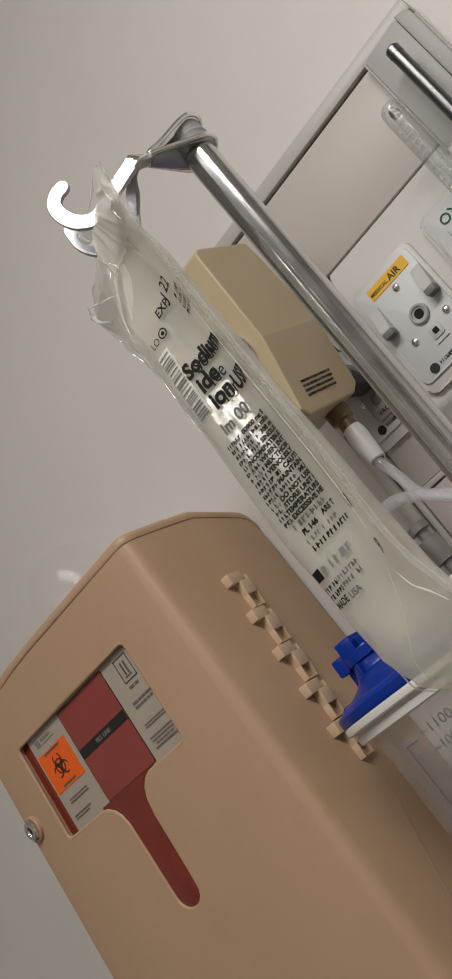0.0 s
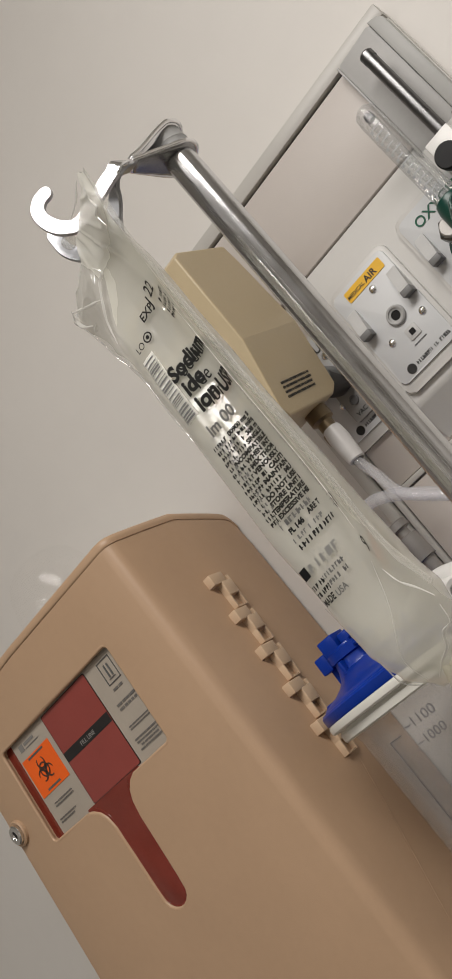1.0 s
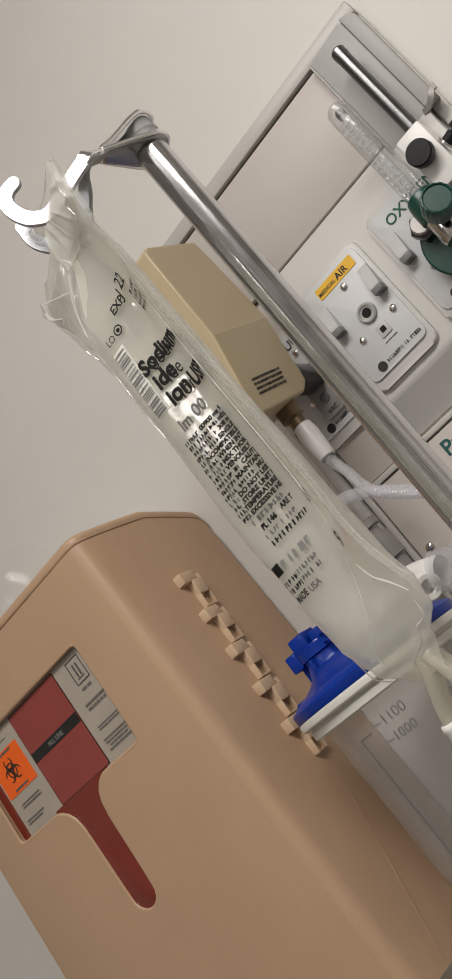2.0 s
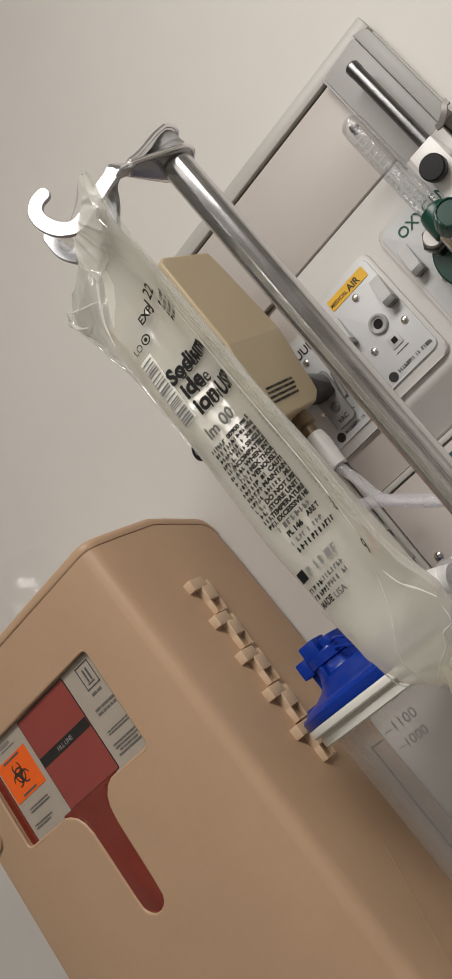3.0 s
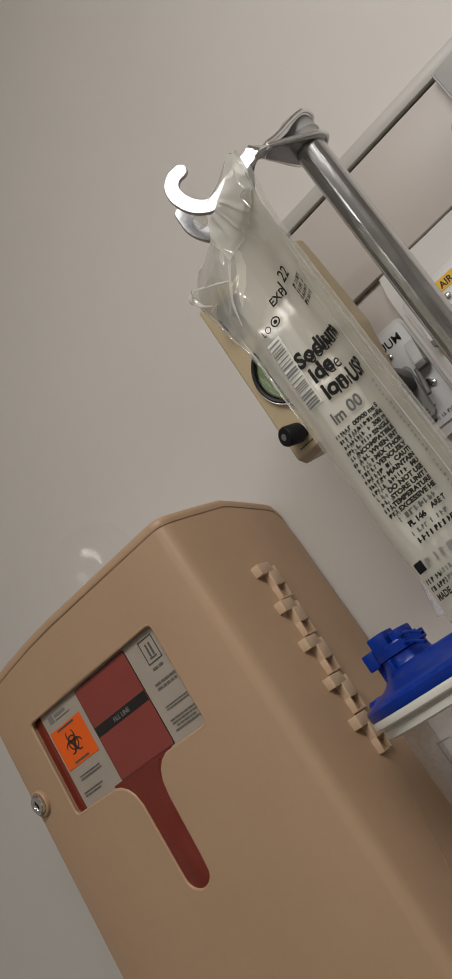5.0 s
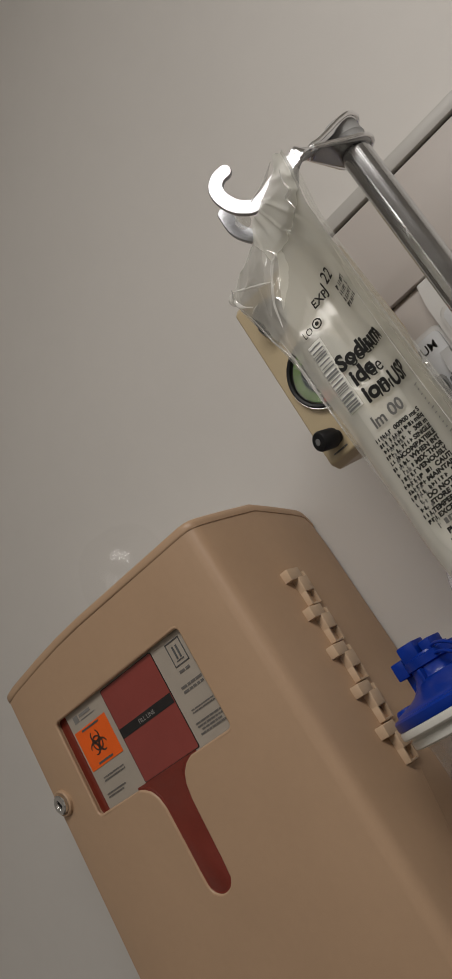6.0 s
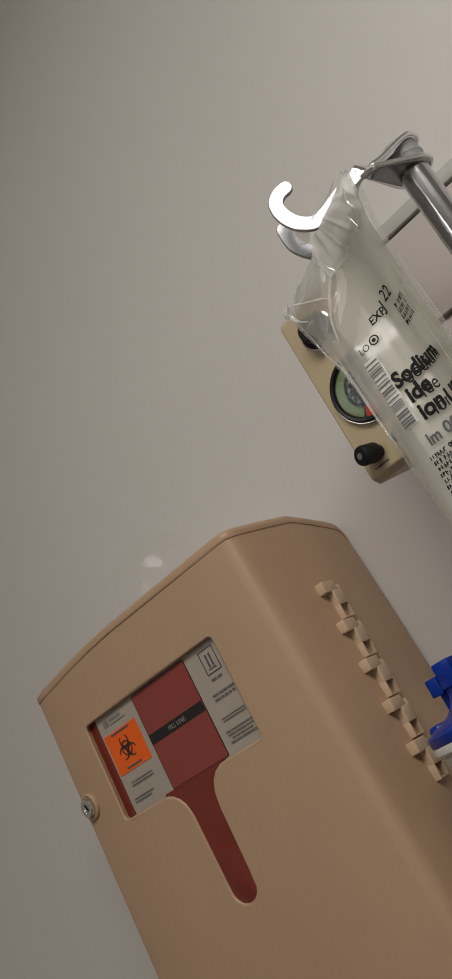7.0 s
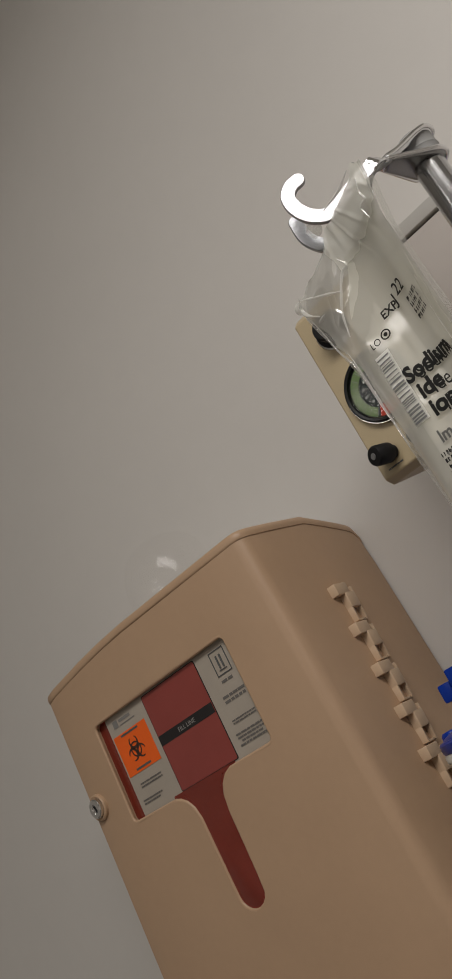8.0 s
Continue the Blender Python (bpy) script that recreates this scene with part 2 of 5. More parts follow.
def spline(points, n=8):
    """Smooth points through the given ones (Catmull-Rom)."""
    P = [Vector(p) for p in points]
    P = [2 * P[0] - P[1]] + P + [2 * P[-1] - P[-2]]
    out = []
    for i in range(1, len(P) - 2):
        for k in range(n):
            t = k / n
            a, b, c, d = P[i - 1], P[i], P[i + 1], P[i + 2]
            out.append(0.5 * (2 * b + (c - a) * t + (2 * a - 5 * b + 4 * c - d) * t * t + (3 * b - a - 3 * c + d) * t ** 3))
    return out + [P[-2]]


def hose(points, r, seg=14, n=8, ripple=0.0, pitch=3):
    pts = spline(points, n)
    bm = bmesh.new()
    rings = []
    up = Vector((0.3, 0.2, 1)).normalized()
    for i, p in enumerate(pts):
        way = (pts[min(i + 1, len(pts) - 1)] - pts[max(i - 1, 0)]).normalized()
        s = way.cross(up).normalized()
        up = s.cross(way).normalized()
        rr = r + ripple * math.sin(2 * math.pi * i / pitch)
        rings.append([bm.verts.new(p + rr * (s * math.cos(2 * math.pi * k / seg) + up * math.sin(2 * math.pi * k / seg))) for k in range(seg)])
    for a, b in zip(rings, rings[1:]):
        for k in range(seg):
            j = (k + 1) % seg
            bm.faces.new((a[k], a[j], b[j], b[k]))
    return bm


def strip(points, face, width, thick, n=8, bevel=0.0006):
    """A flat metal strip along points; face(i) tells which way its broad side faces at share i."""
    pts = spline(points, n)
    bm = bmesh.new()
    rings = []
    for i, p in enumerate(pts):
        way = (pts[min(i + 1, len(pts) - 1)] - pts[max(i - 1, 0)]).normalized()
        f = Vector(face(i / (len(pts) - 1)))
        f = (f - way * f.dot(way)).normalized()
        s = way.cross(f).normalized()
        w, h, e = width / 2, thick / 2, bevel
        ring = [(w - e, h), (w, h - e), (w, -h + e), (w - e, -h), (-w + e, -h), (-w, -h + e), (-w, h - e), (-w + e, h)]
        rings.append([bm.verts.new(p + s * a + f * b) for a, b in ring])
    for a, b in zip(rings, rings[1:]):
        for k in range(8):
            j = (k + 1) % 8
            bm.faces.new((a[k], a[j], b[j], b[k]))
    bm.faces.new(rings[0][::-1])
    bm.faces.new(rings[-1])
    return bm


def rounded(x0, z0, x1, z1, r, seg=5):
    """The outline of a rounded rectangle, as (x, z) pairs."""
    out = []
    for cx, cz, a0 in ((x1 - r, z1 - r, 0), (x0 + r, z1 - r, 90), (x0 + r, z0 + r, 180), (x1 - r, z0 + r, 270)):
        for k in range(seg + 1):
            a = radians(a0 + 90 * k / seg)
            out.append((cx + r * math.cos(a), cz + r * math.sin(a)))
    return out


def slab(outline, y0, y1, bevel=0.0, seg=2):
    """An (x, z) outline made solid from y0 (front) to y1 (back), its front rim rounded."""
    bm = bmesh.new()
    front = [bm.verts.new((x, y0, z)) for x, z in outline]
    back = [bm.verts.new((x, y1, z)) for x, z in outline]
    f = bm.faces.new(front)
    bm.faces.new(back[::-1])
    n = len(outline)
    for k in range(n):
        bm.faces.new((front[k], back[k], back[(k + 1) % n], front[(k + 1) % n]))
    if bevel:
        bmesh.ops.bevel(bm, geom=list(f.edges), offset=bevel, segments=seg, profile=0.5, affect="EDGES")
    return bm


def carve(ob, cutters):
    """Cuts the given meshes out of ob for good."""
    tools = []
    for bm in cutters:
        bmesh.ops.recalc_face_normals(bm, faces=bm.faces)
        me = bpy.data.meshes.new("cutter")
        bm.to_mesh(me)
        bm.free()
        c = new("cutter", me)
        tools.append(c)
        mod = ob.modifiers.new("cut", "BOOLEAN")
        mod.operation, mod.object, mod.solver = "DIFFERENCE", c, "EXACT"
    bpy.context.view_layer.update()
    me = bpy.data.meshes.new_from_object(ob.evaluated_get(bpy.context.evaluated_depsgraph_get()))
    old = ob.data
    ob.modifiers.clear()
    ob.data = me
    for c in tools:
        bpy.data.objects.remove(c)
    bpy.data.meshes.remove(old)
    return ob


def letters(text, size, depth=0.0002, align="LEFT", squeeze=1.0, bold=0.0):
    """The built-in font as a mesh in the x, y plane."""
    cu = bpy.data.curves.new("lettering", "FONT")
    cu.body, cu.size, cu.extrude, cu.align_x, cu.offset, cu.resolution_u = text, size, depth, align, bold, 3
    ob = new("lettering", cu)
    bpy.context.view_layer.update()
    me = bpy.data.meshes.new_from_object(ob.evaluated_get(bpy.context.evaluated_depsgraph_get()))
    bpy.data.objects.remove(ob)
    bpy.data.curves.remove(cu)
    bm = bmesh.new()
    bm.from_mesh(me)
    bpy.data.meshes.remove(me)
    return turned(bm, Matrix.Diagonal((squeeze, 1, 1, 1)))


FRONT = Matrix(((1, 0, 0, 0), (0, 0, -1, 0), (0, 1, 0, 0), (0, 0, 0, 1)))  # a flat x, y drawing stands up and faces -y


def on_front(bm, x, y, z):
    return turned(bm, Matrix.Translation((x, y, z)) @ FRONT)


def bars(rows, y, depth=0.0003):
    """Plain bars for writing too small to read: (x0, z0, x1, z1) each."""
    bm = bmesh.new()
    for x0, z0, x1, z1 in rows:
        bm_box((x0, y, z0), (x1, y + depth, z1), bm=bm)
    return bm


def word_bars(x0, x1, z, height, seed, y, rows=1, step=0.0, align="LEFT", bm=None, gap=0.35):
    """Broken rows of short bars, like small print."""
    rnd = random.Random(seed)
    out = bm or bmesh.new()
    for k in range(rows):
        zz = z - k * step
        end = x1 - (x1 - x0) * rnd.uniform(0, 0.25)
        x = x0 if align == "LEFT" else x0 + (x1 - end) / 2
        if align != "LEFT":
            end = x1 - (x1 - end) / 2
        while x < end:
            w = min(height * rnd.uniform(1.2, 4.2), end - x)
            bm_box((x, y, zz), (x + w, y + 0.0003, zz + height), bm=out)
            x += w + height * gap * rnd.uniform(1, 2)
    return out


def letter_bars(x0, x1, z, h, seed, rows, step, gap):
    """Rows of letter-sized strokes for print that cannot be read."""
    rnd = random.Random(seed)
    out = bmesh.new()
    for k in range(rows):
        x = x0
        while x < x1:
            w = h * rnd.uniform(0.35, 0.75)
            low, high = z - k * step, z - k * step + h
            bm_box((x, 0, low), (x + w * 0.5, 0.0003, high), bm=out)
            bm_box((x, 0, rnd.choice((low, high - h * 0.25, low + h * 0.4))), (x + w, 0.0003, rnd.choice((low + h * 0.25, high, low + h * 0.65))), bm=out) if rnd.random() < 0.8 else None
            x += w + h * (0.16 if rnd.random() < 0.82 else 0.7)
    return out


# ---- the room ----
WALL_Y = 0.158
wall = mesh_object("wall_north", bm_box((-2.4, WALL_Y, 0), (2.4, WALL_Y + 0.14, 2.6)), PAINT)
tagged(wall, "plain warm grey painted hospital room wall", "wall", kind="structure")
# Unseen side walls, floor and ceiling, added to close the room.
for nm, lo, hi in (("wall_west", (-2.54, -3.2, 0), (-2.4, WALL_Y + 0.14, 2.6)), ("wall_east", (2.4, -3.2, 0), (2.54, WALL_Y + 0.14, 2.6)), ("wall_south", (-2.54, -3.34, 0), (2.54, -3.2, 2.6))):
    tagged(mesh_object(nm, bm_box(lo, hi), PAINT), "plain warm grey painted room wall", "wall", kind="structure")
# Unseen floor, kept dark so that the steel reflects darker.
tagged(mesh_object("floor", bm_box((-2.54, -3.34, -0.1), (2.54, WALL_Y + 0.14, 0)), VINYL), "dark vinyl floor of the hospital room, out of view", "floor", kind="structure")
tagged(mesh_object("ceiling", bm_box((-2.54, -3.34, 2.6), (2.54, WALL_Y + 0.14, 2.7)), CEILING), "white suspended tile ceiling of the room", "ceiling", kind="structure")

# ---- headwall console on the wall ----
HX0, HX1, HTOP = 0.200, 0.4640, 1.8295
console = thing("headwall_console", (0.33, WALL_Y, 1.0), "cream medical gas headwall panel with recessed grooves, fixed to the wall", "headwall")
part("back_body", bm_box((HX0, 0.1515, 1.0), (HX1, WALL_Y, HTOP), 0.002), TRIM, console)
part("top_trim", bm_box((HX0, 0.1400, 1.8190), (HX1, 0.1517, HTOP + 0.0022), 0.0012, 2), TRIM, console)
part("side_trim", bm_box((HX0, 0.1430, 1.0), (HX0 + 0.0105, 0.1517, 1.8185), 0.002), TRIM, console)
part("side_trim", bm_box((HX0 + 0.0125, 0.1455, 1.0), (HX0 + 0.0185, 0.1517, 1.7290), 0.0015), TRIM, console)
part("side_trim", bm_box((0.4535, 0.1468, 1.0), (HX1 + 0.0005, 0.1517, 1.8185), 0.002), TRIM, console)
# Dark strip along the groove: its shade is put into the colour.
part("groove", bm_box((HX0 + 0.002, 0.1475, 1.8168), (0.452, 0.1520, 1.8200)), material("groove_shade", (0.09, 0.08, 0.07), 0.7), console)
part("upper_panel", bm_box((0.2120, 0.1430, 1.7310), (0.4520, 0.1520, 1.8168), 0.0012), LAMINATE, console)
part("middle_panel", bm_box((0.2200, 0.1490, 1.5500), (0.4520, 0.1520, 1.7295), 0.0010), LAMINATE, console)
part("ledge", bm_box((0.2200, 0.1445, 1.5440), (0.4520, 0.1520, 1.5490), 0.0012), TRIM, console)
part("bottom_panel", bm_box((0.2200, 0.1455, 1.2000), (0.4520, 0.1520, 1.5425), 0.0012), LAMINATE, console)
# the outlet box: a thick moulding with a sloped top and a flat underside
bm = bmesh.new()
prof = [(0.1505, 1.7290), (0.1435, 1.7290), (0.1410, 1.7275), (0.1355, 1.7160), (0.1315, 1.7080), (0.1295, 1.7000), (0.1295, 1.5860), (0.1300, 1.5815), (0.1318, 1.5792), (0.1480, 1.5515), (0.1505, 1.5510)]
ends = []
for x in (0.2830, 0.4520):
    ends.append([bm.verts.new((x, y, z)) for y, z in prof])
for k in range(len(prof)):
    j = (k + 1) % len(prof)
    bm.faces.new((ends[0][k], ends[0][j], ends[1][j], ends[1][k]))
bm.faces.new(ends[0])
bm.faces.new(ends[1][::-1])
part("outlet_box", bm, CONSOLE, console, "white moulded box that holds two gas outlets")
part("panel_lettering", on_front(letters("Pr", 0.0175, 0.0002, bold=0.0003), 0.2905, 0.1452, 1.5235), INKTEAL, console, "dark teal printed letters")


# ---- gas outlets ----
def gas_outlet(cx, label):
    g = thing("gas_outlet", (cx, 0.130, 1.64), label, "gas outlet", "gas outlets on the headwall")
    part("surround", slab(rounded(cx - 0.0315, 1.5895, cx + 0.0320, 1.6945, 0.007), 0.1255, 0.1305, 0.0022, 3), CONSOLE, g)
    part("faceplate", slab(rounded(cx - 0.0285, 1.5985, cx + 0.0285, 1.6900, 0.005), 0.1238, 0.1262, 0.0008), PLATE, g, "pale grey plastic faceplate")
    ring = lathe([(0.0040, -0.004), (0.0040, 0.0012), (0.0056, 0.0016), (0.0058, 0.0024), (0.0070, 0.0026), (0.0080, 0.0018), (0.0082, 0)], 28, towards((cx + 0.0038, 0.1238, 1.6430), (0, -1, 0)))
    part("socket_ring", ring, material("socket_grey", (0.36, 0.36, 0.355), 0.45) if "socket_grey" not in bpy.data.materials else bpy.data.materials["socket_grey"], g)
    # Dark disc on the plate paints the shade inside the socket.
    part("socket_shade", lathe([(0, 0.0004), (0.0041, 0.0004), (0.0041, 0)], 24, towards((cx + 0.0038, 0.1238, 1.6430), (0, -1, 0))), DARK, g)
    for sx, sz in ((0.0039, 0.0255), (0.0210, -0.0153), (-0.0127, -0.0159)):
        part("screw", lathe([(0.0031, 0), (0.0029, 0.0010), (0.0018, 0.0019), (0, 0.0022)], 16, towards((cx + sx, 0.1238, 1.6458 + sz), (0, -1, 0))), CHROME, g)
    for lx in (-0.0218, 0.0238):
        x0 = cx + lx - 0.0045
        bm = bmesh.new()
        side = [(0.1240, 1.6710), (0.1215, 1.6710), (0.1175, 1.6560), (0.1150, 1.6520), (0.1150, 1.6475), (0.1240, 1.6475)]
        a = [bm.verts.new((x0, y, z)) for y, z in side]
        b = [bm.verts.new((x0 + 0.0092, y, z)) for y, z in side]
        bm.faces.new(a)
        bm.faces.new(b[::-1])
        for k in range(6):
            bm.faces.new((a[k], b[k], b[(k + 1) % 6], a[(k + 1) % 6]))
        bmesh.ops.bevel(bm, geom=list(bm.edges), offset=0.0005, segments=1, affect="EDGES")
        latch = part("latch", bm, material("latch_grey", (0.50, 0.50, 0.495), 0.5, vary=0.05, scale=80) if "latch_grey" not in bpy.data.materials else bpy.data.materials["latch_grey"], g)
        part("latch_tip", bm_box((x0 - 0.0001, 0.1143, 1.6445), (x0 + 0.0093, 0.1236, 1.6500), 0.0006), GREYPLASTIC, latch)
    part("key_frame", slab(rounded(cx - 0.0002, 1.6195, cx + 0.0103, 1.6295, 0.001), 0.1228, 0.1245, 0.0004), bpy.data.materials["latch_grey"], g)
    part("key_hole", slab(rounded(cx + 0.0028, 1.6225, cx + 0.0075, 1.6270, 0.0005), 0.1225, 0.1240), DARK, g)
    part("maker_mark", lathe([(0, 0.0004), (0.0040, 0.0004), (0.0040, 0)], 24, towards((cx - 0.0145, 0.1238, 1.6045), (0, -1, 0))), INK, g)
    tagged(part("maker_bar", turned(letter_bars(cx - 0.0085, cx + 0.0255, 1.6032, 0.0030, 5, 1, 0.0, 0.1), Matrix.Translation((0, 0.1235, 0))), INKGREY, g), kind="stuff")
    part("small_print", word_bars(cx - 0.001, cx + 0.012, 1.6150, 0.0010, 3, 0.1235), INKGREY, g)
    return g


AIR_X, PITCH = 0.3197, 0.0765
air = gas_outlet(AIR_X, "pale grey medical air outlet with a yellow label")
part("yellow_label", slab(rounded(0.3030, 1.6768, 0.3428, 1.6862, 0.0012), 0.1233, 0.1240), YELLOW, air, "yellow gas label")
part("lettering", on_front(letters("MEDICAL", 0.0043, 0.0001, bold=0.00005), 0.3040, 0.1231, 1.6792), INK, air)
part("lettering", on_front(letters("AIR", 0.0078, 0.0001, bold=0.00015), 0.3232, 0.1231, 1.6785), INK, air)
oxygen = gas_outlet(AIR_X + PITCH, "pale grey oxygen outlet behind a flowmeter")
part("lettering", on_front(letters("OXYGEN", 0.0115, 0.0001, bold=0.00012), 0.3790, 0.1234, 1.6750), INKGREEN, oxygen)
VAC_X, VAC_BACK = 0.2472, 0.0190
vacuum = gas_outlet(VAC_X, "pale grey vacuum outlet in the shade of the suction regulator")
part("lettering", on_front(letters("VACUUM", 0.0105, 0.0001, bold=0.00012), 0.2250, 0.1234, 1.6770), INK, vacuum)
vacuum.matrix_basis = Matrix.Translation((0, VAC_BACK, 0)) @ vacuum.matrix_basis

# ---- sharps cabinet ----
CTOP, CBOT = 1.6578, 1.245


def cabinet_plan(z, grow=0.0):
    """The outline in plan, (x, y), at height z; it widens a little downwards."""
    k = (1.643 - z) / 0.285
    xr = 0.0640 + 0.0125 * k
    pts = [(-0.2360, 0.1565), (-0.2375, 0.022), (-0.2362, 0.0080), (-0.2310, 0.0022), (-0.2180, 0.0)]
    pts += [(-0.17, -0.0006), (-0.135, -0.0010), (-0.10, -0.0012), (-0.05, -0.0010), (0.0, -0.0006), (xr - 0.0120, 0.0), (xr - 0.0055, 0.0016), (xr - 0.0015, 0.0055), (xr + 0.0008, 0.0120)]
    pts += [(xr + 0.0050, 0.040), (xr + 0.0090, 0.0800), (xr + 0.0098, 0.100), (xr + 0.0100, 0.115), (xr + 0.0100, 0.123), (xr + 0.0100, 0.130), (xr + 0.0098, 0.136), (xr + 0.0096, 0.142), (xr + 0.0094, 0.147), (xr + 0.0090, 0.151), (xr + 0.0086, 0.1545)]
    c = Vector((-0.08, 0.08))
    out = []
    for x, y in pts:
        v = Vector((x, y)) - c
        v = v * (1 + grow / v.length) + c
        out.append((v.x, min(v.y, 0.1575)))
    return out


def roof(x, y):
    """The height of the cabinet's rim: lower at the hinged edge's back and at the far front corner."""
    drop = 0
    if x > 0:
        drop = -0.0018 * min(1, max(0, y / 0.08)) + 0.0125 * min(1, max(0, (y - 0.080) / 0.060))
        turn = min(max(0, y - 0.138), 0.0164)
        drop += 0.017 - math.sqrt(0.017 ** 2 - turn ** 2)
    drop += 0.011 * max(0, (-0.10 - x) / 0.13) ** 1.6
    return CTOP - drop


def loft(rings, close_top=True, close_bottom=True):
    bm = bmesh.new()
    vs = [[bm.verts.new(p) for p in ring] for ring in rings]
    n = len(vs[0])
    for a, b in zip(vs, vs[1:]):
        for k in range(n):
            bm.faces.new((a[k], a[(k + 1) % n], b[(k + 1) % n], b[k]))
    if close_bottom:
        bm.faces.new(vs[0][::-1])
    if close_top:
        bm.faces.new(vs[-1])
    return bm


cabinet = thing("sharps_cabinet", (-0.08, WALL_Y, CBOT), "beige plastic wall cabinet for a sharps container, locked shut", "sharps cabinet")
levels = [CBOT, 1.30, 1.40, 1.50, 1.58, 1.605]
rings = [[(x, y, z) for x, y in cabinet_plan(z)] for z in levels]
rings.append([(x, y, roof(x, y) - 0.0082) for x, y in cabinet_plan(1.650)])
shell = mesh_object("body", loft(rings), BEIGE, angle=40)
slot = [(-0.1300, 1.5020), (-0.1255, 1.4988), (-0.1190, 1.4966), (-0.1130, 1.4925), (-0.1085, 1.4860), (-0.1060, 1.4760), (-0.1045, 1.4180)]
slot += [(-0.0885 + 0.0160 * math.cos(radians(a)), 1.4090 + 0.0160 * math.sin(radians(a))) for a in range(200, 341, 20)]
slot += [(-0.0725, 1.4180), (-0.0715, 1.4700), (-0.0695, 1.4830), (-0.0655, 1.4910), (-0.0590, 1.4965), (-0.0520, 1.4992), (-0.0470, 1.5020)]
window = rounded(-0.1850, 1.4995, 0.0018, 1.5945, 0.0060)


def hinge_at(k):
    """Where a pair of knuckles starts: on the cabinet's side, at its front upper corner."""
    return 0.0745 + 0.0016 * k, 0.0672 - 0.0016 * k, 1.5904 - 0.0361 * k


hollow = bm_box((-0.222, 0.0080, 1.26), (0.052, 0.150, 1.80))
carve(shell, [slab(window, -0.02, 0.02), slab(slot, -0.02, 0.02), hollow])
for poly in shell.data.polygons:
    poly.use_smooth = True
bm = bmesh.new()
bm.from_mesh(shell.data)
for e in bm.edges:
    e.smooth = not (len(e.link_faces) == 2 and e.calc_face_angle(0) > radians(32))
bm.to_mesh(shell.data)
bm.free()
shell.parent = cabinet
shell.matrix_parent_inverse = cabinet.matrix_basis.inverted()
# the rim along the top, proud of a thin seam
profile = [(0.0002, 0.0084), (0.0007, 0.0082), (0.0010, 0.0060), (0.0008, 0.0038), (0.0002, 0.0018), (-0.0016, 0.0004), (-0.0036, 0.0), (-0.0110, 0.0004), (-0.0110, 0.0084), (0.0002, 0.0084)]
part("rim", loft([[(x, y, roof(x, y) - down) for x, y in cabinet_plan(1.650, grow)] for grow, down in profile], False, False), BEIGE, cabinet, angle=60)
# rounded lip round the window and the handle slot
low = [i for i, p in enumerate(window) if p[1] < 1.4998 and p[0] < -0.12]
start = max(low, key=lambda i: window[i][0]) + 1
path = window[start:] + window[:start]
path = slot[1:-1] + path
dense = []
for (x0, z0), (x1, z1) in zip(path, path[1:] + path[:1]):
    steps = max(1, int(math.hypot(x1 - x0, z1 - z0) / 0.003))
    dense += [(x0 + (x1 - x0) * k / steps, z0 + (z1 - z0) * k / steps) for k in range(steps)]
lip = [(x, 0.0010 if -0.176 < x < 0 else 0.0014, z) for x, z in dense]
part("lip", hose(lip + lip[:1], 0.0019, 12, 1), BEIGE, cabinet)
# hinge knuckles down the side: door and body leaves by turns, an open pocket below each pair
for k in range(5):
    x, y, z = hinge_at(k)
    part("hinge_knuckle", bm_box((x - 0.004, y - 0.0060, z - 0.0118), (x + 0.0072, y + 0.0118, z - 0.0016), 0.0010), BEIGE_HINGE, cabinet)
    part("hinge_knuckle", bm_box((x - 0.004, y + 0.0034, z - 0.0242), (x + 0.0076, y + 0.0172, z - 0.0106), 0.0010), BEIGE_HINGE, cabinet)
    part("hinge_bar", bm_box((x - 0.004, y + 0.0034, z - 0.0362), (x + 0.0066, y + 0.0054, z - 0.0236), 0.0005), BEIGE_HINGE, cabinet)
    part("hinge_leaf", bm_box((x - 0.004, y + 0.0164, z - 0.0362), (x + 0.0066, y + 0.0184, z - 0.0060), 0.0005), BEIGE_HINGE, cabinet)
    part("hinge_sill", bm_box((x - 0.004, y + 0.0046, z - 0.0364), (x + 0.0056, y + 0.0172, z - 0.0346), 0.0005), BEIGE_HINGE, cabinet)
part("side_ridge", strip([(0.0828, 0.0805, 1.4130), (0.0850, 0.0640, 1.3520), (0.0868, 0.0480, 1.2970), (0.0880, 0.0350, 1.2500)], lambda i: (1, -0.1, 0), 0.0005, 0.0003, 6, 0.0001), BEIGE, cabinet)
# lock at the far edge
part("lock_bezel", lathe([(0.0125, -0.006), (0.0125, 0.0010), (0.0112, 0.0022), (0.0092, 0.0012), (0.0092, -0.004)], 28, towards((-0.2200, -0.0006, 1.5290), (-0.12, -1, 0))), BEIGE, cabinet)
lock = part("lock", lathe([(0.0090, -0.004), (0.0090, 0.0040), (0.0080, 0.0050), (0.0045, 0.0050), (0.0040, 0.0040), (0, 0.0039)], 28, towards((-0.2200, -0.0006, 1.5290), (-0.12, -1, 0))), CHROME, cabinet, "chrome key lock")
